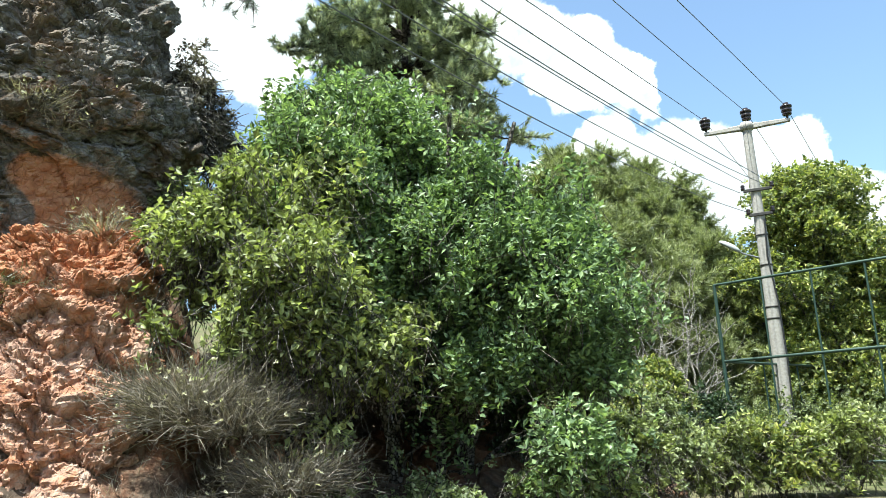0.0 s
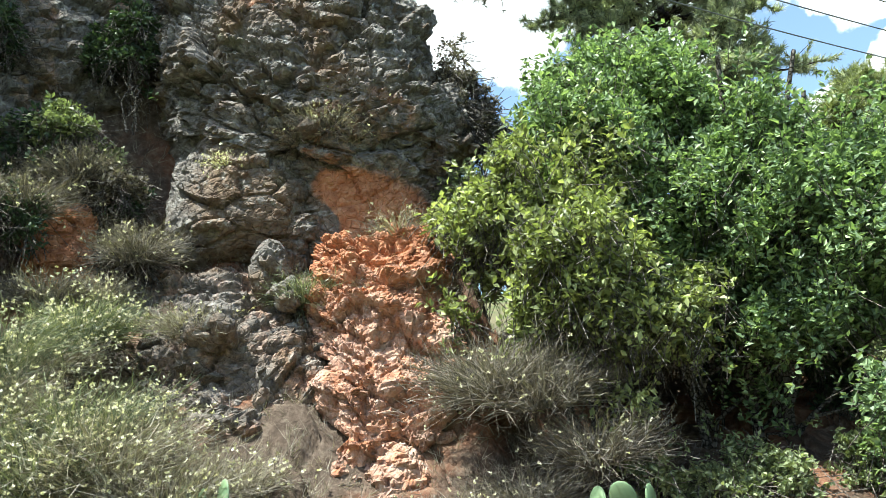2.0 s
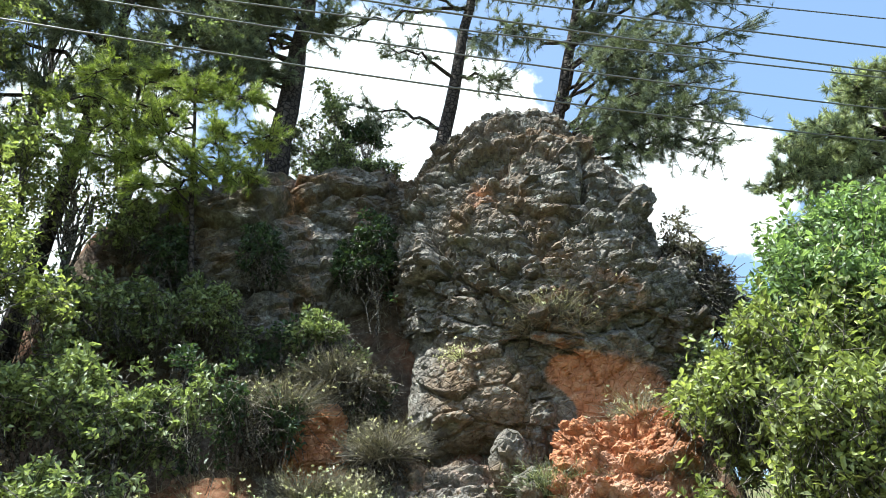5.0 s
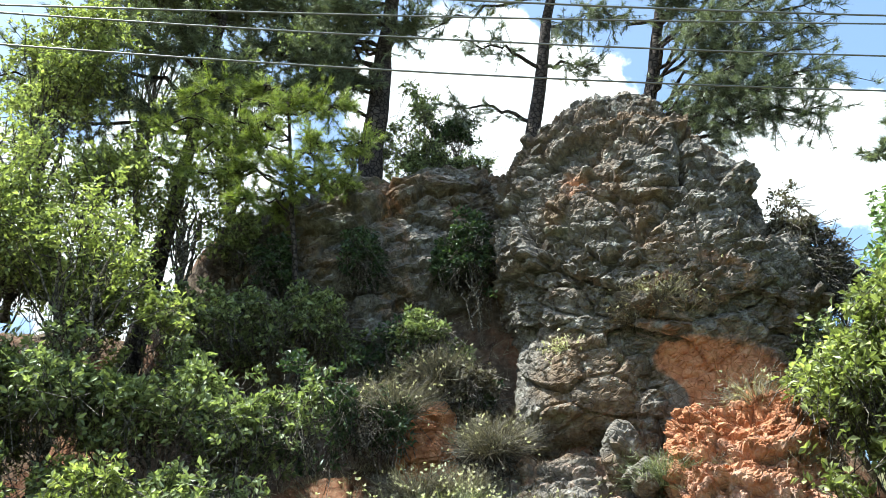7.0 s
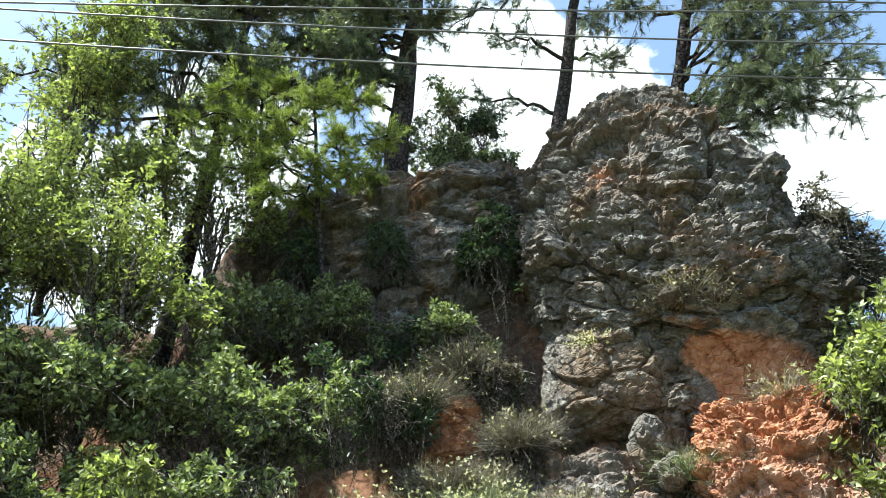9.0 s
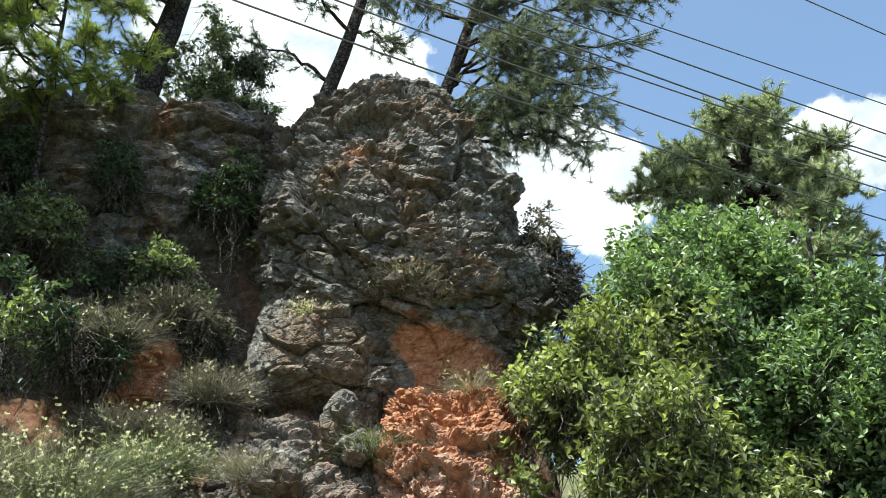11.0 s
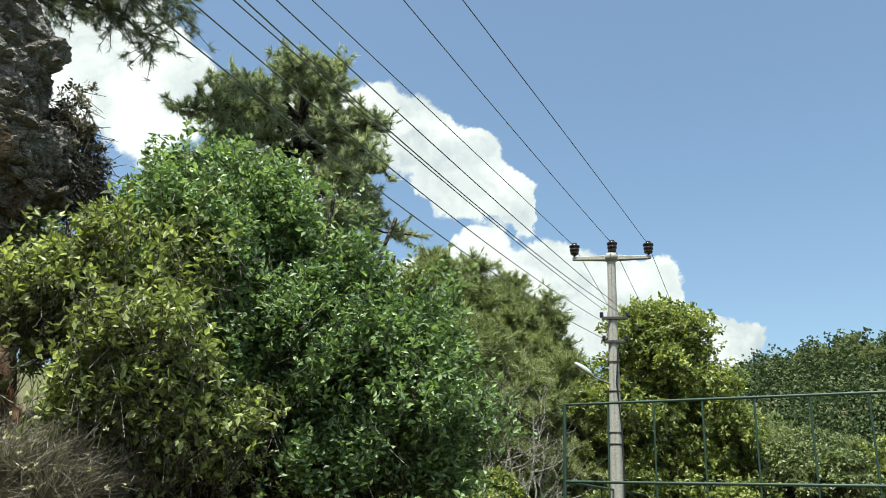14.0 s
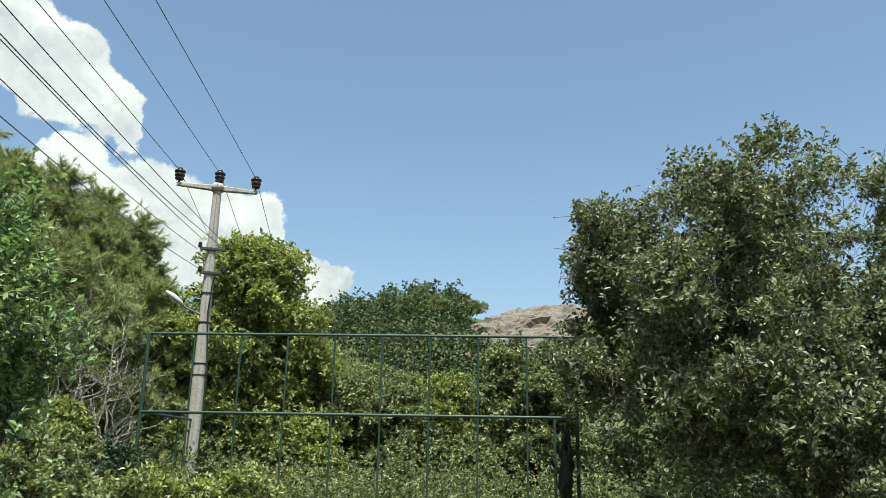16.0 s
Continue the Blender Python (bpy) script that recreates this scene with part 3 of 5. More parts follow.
def needles(tips, ways, per, length, width, rs, open_=0.8):
    n = len(tips) * per
    b = np.repeat(tips, per, 0)
    w = np.repeat(unit(ways), per, 0)
    axis = unit(unit(np.cross(w, rs.randn(n, 3))) * open_ * (0.4 + 0.9 * rs.rand(n, 1)) + w)
    s = unit(np.cross(axis, rs.randn(n, 3))) * width * 0.5
    b = b - w * (rs.rand(n, 1) * length * 0.5)
    v = np.stack([b - s, b + s, b + axis * length * (0.7 + 0.5 * rs.rand(n, 1))], 1).reshape(-1, 3)
    return v, np.arange(n * 3).reshape(-1, 3)


def clump_tips(clumps, count, rs, inner=0.7, gap=0.0, gap_size=0.6, seed=0, fray=0.28, upright=0.35):
    """Twig ends and ways over a set of leafy clumps (x, y, z, rx, ry, rz)."""
    c = np.asarray(clumps, float)
    area = (c[:, 3] * c[:, 4] + c[:, 4] * c[:, 5] + c[:, 3] * c[:, 5])
    pick = rs.choice(len(c), count, p=area / area.sum())
    d = unit(rs.randn(count, 3))
    d[:, 2] = np.where(d[:, 2] < -0.35, -d[:, 2], d[:, 2])
    p = c[pick, :3] + d * c[pick, 3:] * (inner + (1.08 - inner) * rs.rand(count, 1) ** 0.6)
    p = p + rs.randn(count, 3) * c[pick, 3:] * fray
    way = unit(d + 0.6 * rs.randn(count, 3) + (0, 0, upright))
    if gap:
        keep = vnoise(p / gap_size, seed) > gap - 1
        p, way = p[keep], way[keep]
    return p, way


def dome(center, radii, count, size, rs, low=-0.5, flat=0.8, core=0.45):
    """Clumps spread over a rounded crown."""
    out = []
    for _ in range(count):
        d = unit(rs.randn(3))
        while d[2] < low:
            d = unit(rs.randn(3))
        f = core + (0.87 - core) * rs.rand()
        r = size * (0.7 + 0.6 * rs.rand())
        out.append((*(np.array(center) + d * np.array(radii) * f), r, r, r * flat))
    return np.array(out)


def limbs_to(root_pts, ends, r0, rs, sides=6, jitter=0.06):
    """One tapering limb to each end, leaving the trunk at a lower point of it."""
    out = []
    rp = np.array([tuple(q) for q in root_pts])
    for e in ends:
        e = np.array(tuple(e))
        z = rp[0, 2] + (e[2] - rp[0, 2]) * (0.25 + 0.35 * rs.rand())
        i = int(np.argmin(np.abs(rp[:, 2] - z)))
        pts = bend(rp[i], e, 8, 0.08 * np.linalg.norm(e - rp[i]), jitter, rs)
        out.append(tube(pts, np.linspace(r0, r0 * 0.22, 8), sides, 0.15, i))
    return out


def broadleaf(name, base, stems, clumps, tips, per, leaf, bark, size, label, seed, limb_r=0.04, category="tree", gap=0.0, inner=0.7, spare=0.0, visible_limbs=24, flare=0.9, spread=0.14, fray=0.2, gap_size=0.7, upright=0.35):
    """A leafy tree: stems (point lists with radii), limbs into the clumps, a crown of single leaves."""
    rs = np.random.RandomState(seed)
    b = np.array(tuple(base))
    tree = thing(name, base, label, category)
    for pts, r in stems:
        q = np.array([tuple(p) for p in pts]) - b
        v, f = tube(q, np.linspace(r, r * 0.35, len(q)), 9, 0.2, seed)
        part("trunk", raw_mesh("trunk", v, f, [bark]), tree)
    local = np.array(clumps, float).copy()
    local[:, :3] -= b
    pool = [np.array([tuple(p) for p in pts]) - b for pts, r in stems]
    pick = rs.permutation(len(local))[:visible_limbs]
    for j, k in enumerate(pick):
        v, f = limbs_to(pool[j % len(pool)], [local[k, :3]], limb_r * (0.6 + 0.6 * rs.rand()), rs)[0]
        part("limb", raw_mesh("limb", v, f, [bark]), tree)
    p, w = clump_tips(local, tips, rs, inner, gap, gap_size, seed, fray, upright)
    v, f = leaves(p, w, per, size, size * 0.55, rs, spread, flare)
    part("crown", raw_mesh("crown", v, f, [leaf], False), tree)
    few = rs.permutation(len(p))[: int(len(p) * (0.3 + spare))]
    v, f = sticks(p[few] - w[few] * (0.3 + 0.35 * rs.rand(len(few), 1)) - (0, 0, 0.08), p[few], 0.006, 0.003)
    tagged(part("brushwood", raw_mesh("brushwood", v, f, [bark]), tree), kind="stuff")
    return tree


def curve_pts(a, b, n, lean=(0, 0, 0), jitter=0.03, seed=0):
    rs = np.random.RandomState(seed)
    p = bend(a, b, n, 0, jitter, rs)
    s = np.linspace(0, 1, n)[:, None]
    return p + np.array(lean) * (4 * s * (1 - s))


def pine(name, base, top, r0, ends, label, seed, leaf=None, needle=0.12, width=0.006, twigs=26, tufts=8, per=13, twig_len=0.75, limb_r=0.05, sides=12, spread=0.55, droop=0.12, lean=(0, 0, 0)):
    """A pine: one trunk, limbs to the given ends, twigs with needle tufts along their outer parts."""
    rs = np.random.RandomState(seed)
    leaf = leaf or NEEDLE
    b = np.array(tuple(base))
    tree = thing(name, base, label, "pine tree")
    trunk = curve_pts(-1.6 * unit(np.array(tuple(top)) - b), np.array(tuple(top)) - b, 14, lean, r0 * 0.1, seed)
    v, f = tube(trunk, np.linspace(r0, r0 * 0.3, 14), sides, 0.14, seed)
    part("trunk", raw_mesh("trunk", v, f, [PINE_BARK]), tree)
    P, W, T = [], [], []
    for e in ends:
        e = np.array(tuple(e)) - b
        reach = np.linalg.norm(e[:2])
        i = int(np.argmin(np.abs(trunk[:, 2] - (e[2] + 0.25 * reach * (rs.rand() - 0.3)))))
        pts = bend(trunk[i], e, 10, 0.10 * reach, 0.035 * (1 + reach * 0.4), rs)
        v, f = tube(pts, np.linspace(limb_r, 0.012, 10), 6, 0.2, seed)
        part("limb", raw_mesh("limb", v, f, [PINE_BARK]), tree)
        way = unit(e - trunk[i])
        for _ in range(twigs):
            s = 1 - 0.62 * rs.rand() ** 1.3
            o = np.array([np.interp(s, np.linspace(0, 1, 10), pts[:, k]) for k in range(3)])
            d = unit(way * 0.5 + spread * 1.3 * rs.randn(3) * (1, 1, 0.6) + (0, 0, -droop))
            ln = twig_len * (0.35 + 0.8 * rs.rand())
            q = bend(o, o + d * ln, 4, -0.08 * ln, 0.03, rs)
            T.append((q[0], q[1]))
            T.append((q[1], q[3]))
            m = rs.randint(max(2, tufts - 3), tufts + 3)
            u = np.sort(1 - 0.75 * rs.rand(m))
            u[-1] = 1
            pos = np.stack([np.interp(u, np.linspace(0, 1, 4), q[:, k]) for k in range(3)], 1)
            off = unit(d + 0.75 * rs.randn(m, 3) + (0, 0, 0.25))
            P.append(pos + off * 0.07 * rs.rand(m, 1))
            W.append(off)
    P, W = np.concatenate(P), np.concatenate(W)
    v, f = needles(P, W, per, needle, width, rs)
    part("crown", raw_mesh("crown", v, f, [leaf], False), tree)
    T = np.array(T)
    v, f = sticks(T[:, 0], T[:, 1], 0.008, 0.005)
    tagged(part("brushwood", raw_mesh("brushwood", v, f, [PINE_BARK]), tree), kind="stuff")
    return tree


def ring_ends(base, zs, reach, per, rs, drop=0.1):
    """Limb ends in whorls round an upright trunk; reach(z) is their length."""
    out = []
    for z in zs:
        for k in range(per):
            a = rs.rand() * 2 * np.pi
            r = reach(z) * (0.6 + 0.55 * rs.rand())
            out.append((base[0] + r * math.cos(a), base[1] + r * math.sin(a), z - drop * r + 0.2 * rs.randn()))
    return out


RS = np.random.RandomState(4)

# the broad green tree and the paler one in front of it
c = spot(1.6, 10.7, 0)
c.z = 0
crown = np.concatenate([dome((c.x - 0.45, c.y, 3.7), (2.6, 2.5, 3.5), 330, 0.26, RS, -0.62, 0.9, 0.35), dome((c.x + 1.5, c.y - 0.2, 2.9), (1.4, 1.7, 2.6), 150, 0.26, RS, -0.6, 0.9, 0.4), dome((c.x + 1.5, c.y - 0.7, 1.5), (1.1, 1.4, 1.3), 60, 0.26, RS, -0.6, 0.8, 0.5)])
stems = [(curve_pts(c + Vector((0.25 * math.cos(k * 1.3), 0.2 * math.sin(k * 1.3), -0.1)), c + Vector((1.5 * math.cos(k * 1.27), 1.2 * math.sin(k * 1.27), 5.2 + 0.3 * (k % 3))), 9, (0, 0, 0.3), 0.05, k), 0.075) for k in range(6)]
broadleaf("broadleaf_tree", c, stems, crown, 31000, 11, OAK_LEAF, GREY_BARK, 0.1, "dense deep green broadleaf tree with several slim stems", 11, 0.03, gap=0.98, fray=0.6, gap_size=0.8, spread=0.4, upright=1.1)

c = spot(12.5, 9.0, 0)
c.z = 0.6
crown = np.concatenate([dome(spot(11.5, 8.9, 9), (1.4, 1.0, 2.0), 80, 0.24, RS, -0.9, 0.8, 0.3), dome(spot(16.2, 9.3, 13), (0.75, 0.6, 1.2), 34, 0.2, RS, -0.8, 0.8, 0.3), dome(spot(6, 8.9, 7), (0.65, 0.6, 1.0), 26, 0.22, RS, -0.8, 0.8, 0.3)])
stems = [(curve_pts(c + Vector((0.1 * k, 0, -0.2)), spot(az, 9.0, el), 9, (0, 0, 0.3), 0.05, k), 0.045) for k, (az, el) in enumerate([(15, 16), (10, 14), (6, 9), (17, 11)])]
broadleaf("small_tree", c, stems, crown, 5000, 8, SHRUB_LEAF, GREY_BARK, 0.105, "straggling yellow-green tree with bare lower twigs beside the rock", 12, 0.02, spare=0.5, gap=0.75, fray=0.6, spread=0.25, upright=0.7)

# pine behind them
c = spot(2.4, 16.5, 0)
c.z = 0.3
ends = ring_ends(c, np.linspace(6.0, 11.2, 13), lambda z: 2.5 * math.sqrt(max(0.05, 1 - ((z - 8.0) / 3.5) ** 2)), 6, RS, -0.02)
pine("pine", c, c + Vector((0.2, 0, 10.9)), 0.2, ends, "grey-green pine with an open rounded head", 13, PALE_NEEDLE, needle=0.17, width=0.02, twigs=28, tufts=10, per=17, twig_len=0.6, droop=-0.3)

# pines on top of the rocks
TOP = "tall dark-barked pine leaning over the rocks with hanging branches"
b3 = spot(25.3, 14.3, 34.7)
ends = [spot(a, d, e) for a, d, e in [(20, 13.6, 41), (17, 13.2, 37), (14, 12.9, 33.5), (12, 13.0, 36), (10, 13.0, 40), (16, 13.3, 43), (7, 13.2, 42.5), (12, 13.4, 45), (4, 13.2, 42.5), (18, 12.6, 35.5),
                                      (29, 13.4, 42), (24, 15.5, 44), (21, 14.5, 46), (30, 15.0, 45), (15, 12.4, 39), (20, 13.0, 44.5), (9, 12.6, 46), (26, 13, 48), (18, 14, 49), (32, 14, 49), (13.5, 12.7, 35), (9, 12.9, 37.5), (6, 12.9, 40), (11, 12.6, 42.5), (2.5, 13, 44), (7.5, 12.8, 44.5), (15.5, 12.8, 33), (19, 12.9, 39), (13.2, 12.8, 31.0), (17, 12.9, 31.8), (11.6, 12.8, 33)]]
pine("pine", b3, b3 + (spot(22.0, 14.3, 41.2) - b3) * 2.3, 0.165, ends, TOP, 21, needle=0.15, width=0.008, twigs=52, tufts=10, per=14, droop=0.45)
b2 = spot(35.5, 14.2, 34.2)
ends = [spot(a, d, e) for a, d, e in [(39, 13.4, 41.5), (41.5, 13.6, 37.5), (37, 13.5, 45), (43, 14.0, 43), (33, 13.5, 46), (31, 14.5, 41), (28, 14, 45), (45, 13.8, 46), (40, 15, 48), (30, 15, 49), (36, 13, 50), (29, 14.2, 38.5)]]
pine("pine", b2, b2 + (spot(31.5, 14.2, 43.5) - b2) * 1.9, 0.185, ends, TOP, 22, needle=0.15, width=0.010, twigs=24, tufts=8, per=14, droop=0.3)
b1 = spot(49.1, 14.0, 36.0)
ends = [spot(a, d, e) for a, d, e in [(53, 13.2, 41), (56, 13.2, 43), (52, 12.8, 45), (59, 13.6, 41.5), (62, 13.6, 44), (45, 13.4, 43.5), (43.5, 14, 46), (50, 12.6, 48), (57, 14.5, 46), (66, 14.0, 46), (47, 15, 48),
                                      # ends above 50 degrees are unseen limbs, added to throw shade on the crag
                                      (55, 15, 49), (42, 14.5, 49), (63, 15, 40), (60, 15.5, 43.5), (56, 15.5, 39), (52, 11.6, 51), (57, 11.6, 53), (47, 11.8, 53), (62, 11.8, 52), (54, 10.8, 56), (60, 11, 57), (48.5, 11, 57), (43.5, 12, 54), (54, 13.4, 39.5), (58, 13.4, 38.5), (61, 13.8, 41), (55, 13.8, 44.5), (65, 13.6, 43), (59.5, 14, 46), (52, 14, 43), (63.5, 13.4, 46.5), (68, 14, 44), (51.8, 13.4, 40.5), (53, 13.6, 42.5), (50.8, 13.8, 44.5), (55, 13.0, 42), (57, 13.6, 44)]]
pine("pine", b1, b1 + (spot(46.5, 14.0, 45.2) - b1) * 1.8, 0.29, ends, TOP, 23, needle=0.15, width=0.012, twigs=54, tufts=10, per=15)
b0 = spot(67.2, 13.0, 22.5)
ends = [spot(a, d, e) for a, d, e in [(64, 12.4, 38), (68, 12.4, 37), (72, 12.6, 38), (70, 12.2, 41.5), (66, 12.4, 42.5), (75, 12.8, 42), (62, 12.6, 40), (78, 13, 39), (73, 12.6, 45), (67, 12.4, 46), (80, 13, 44), (60, 13, 45.5),
                                      (76, 13.4, 34.5), (71, 13.6, 33), (82, 13, 37)]]
pine("pine", b0, spot(61.5, 13.4, 47), 0.19, ends, "dark pine with a crooked leaning trunk above the bushes", 24, needle=0.15, width=0.012, twigs=42, tufts=10, per=15)

# young bright pine before the shaded crag
by = spot(55.8, 11.9, 20)
ends = [spot(a, d, e) for a, d, e in [(56.3, 11.5, 38.8), (52.1, 11.5, 38.2), (50.2, 11.6, 35.6), (64.6, 11.5, 38.3), (64.9, 11.4, 34.6), (65.2, 11.4, 32.8), (59.4, 11.3, 35.6), (57, 11.2, 33.5), (54, 11.2, 35.5), (61.5, 11.3, 36.8),
                                      (62, 11.3, 33.5), (53.5, 11.4, 33), (59.5, 12.2, 39), (60.5, 11.2, 31.5), (51.5, 12.0, 33.0), (67.5, 11.5, 36), (57.5, 12.3, 31)]]
pine("young_pine", by, spot(56.6, 11.9, 39), 0.07, ends, "young pine with fresh yellow-green needles and a thin trunk", 25, FRESH_NEEDLE, 0.14, 0.008, 26, 10, 16, 0.55, 0.022, 8)


def bush(name, place, radii, clumps, tips, per, leaf, size, label, seed, bark=None, gap=0.0, flare=0.9, inner=0.55, lift=0.8):
    rs = np.random.RandomState(seed)
    p = Vector(place)
    ctr = p + Vector((0, 0, radii[2] * lift))
    cl = dome(ctr, np.array(radii) * 1.1, clumps, min(radii) * 0.25, rs, -0.8, 0.85, 0.25)
    stems = [(curve_pts(p + Vector((0.08 * math.cos(k * 2.1), 0.08 * math.sin(k * 2.1), -0.15)), Vector(cl[k, :3]), 6, (0, 0, 0.05), 0.03, seed + k), 0.018) for k in range(3)]
    return broadleaf(name, p, stems, cl, tips, per, leaf, bark or GREY_BARK, size, label, seed, 0.012, "bush", gap, inner, 0.25, 12, flare, 0.14, 0.45)


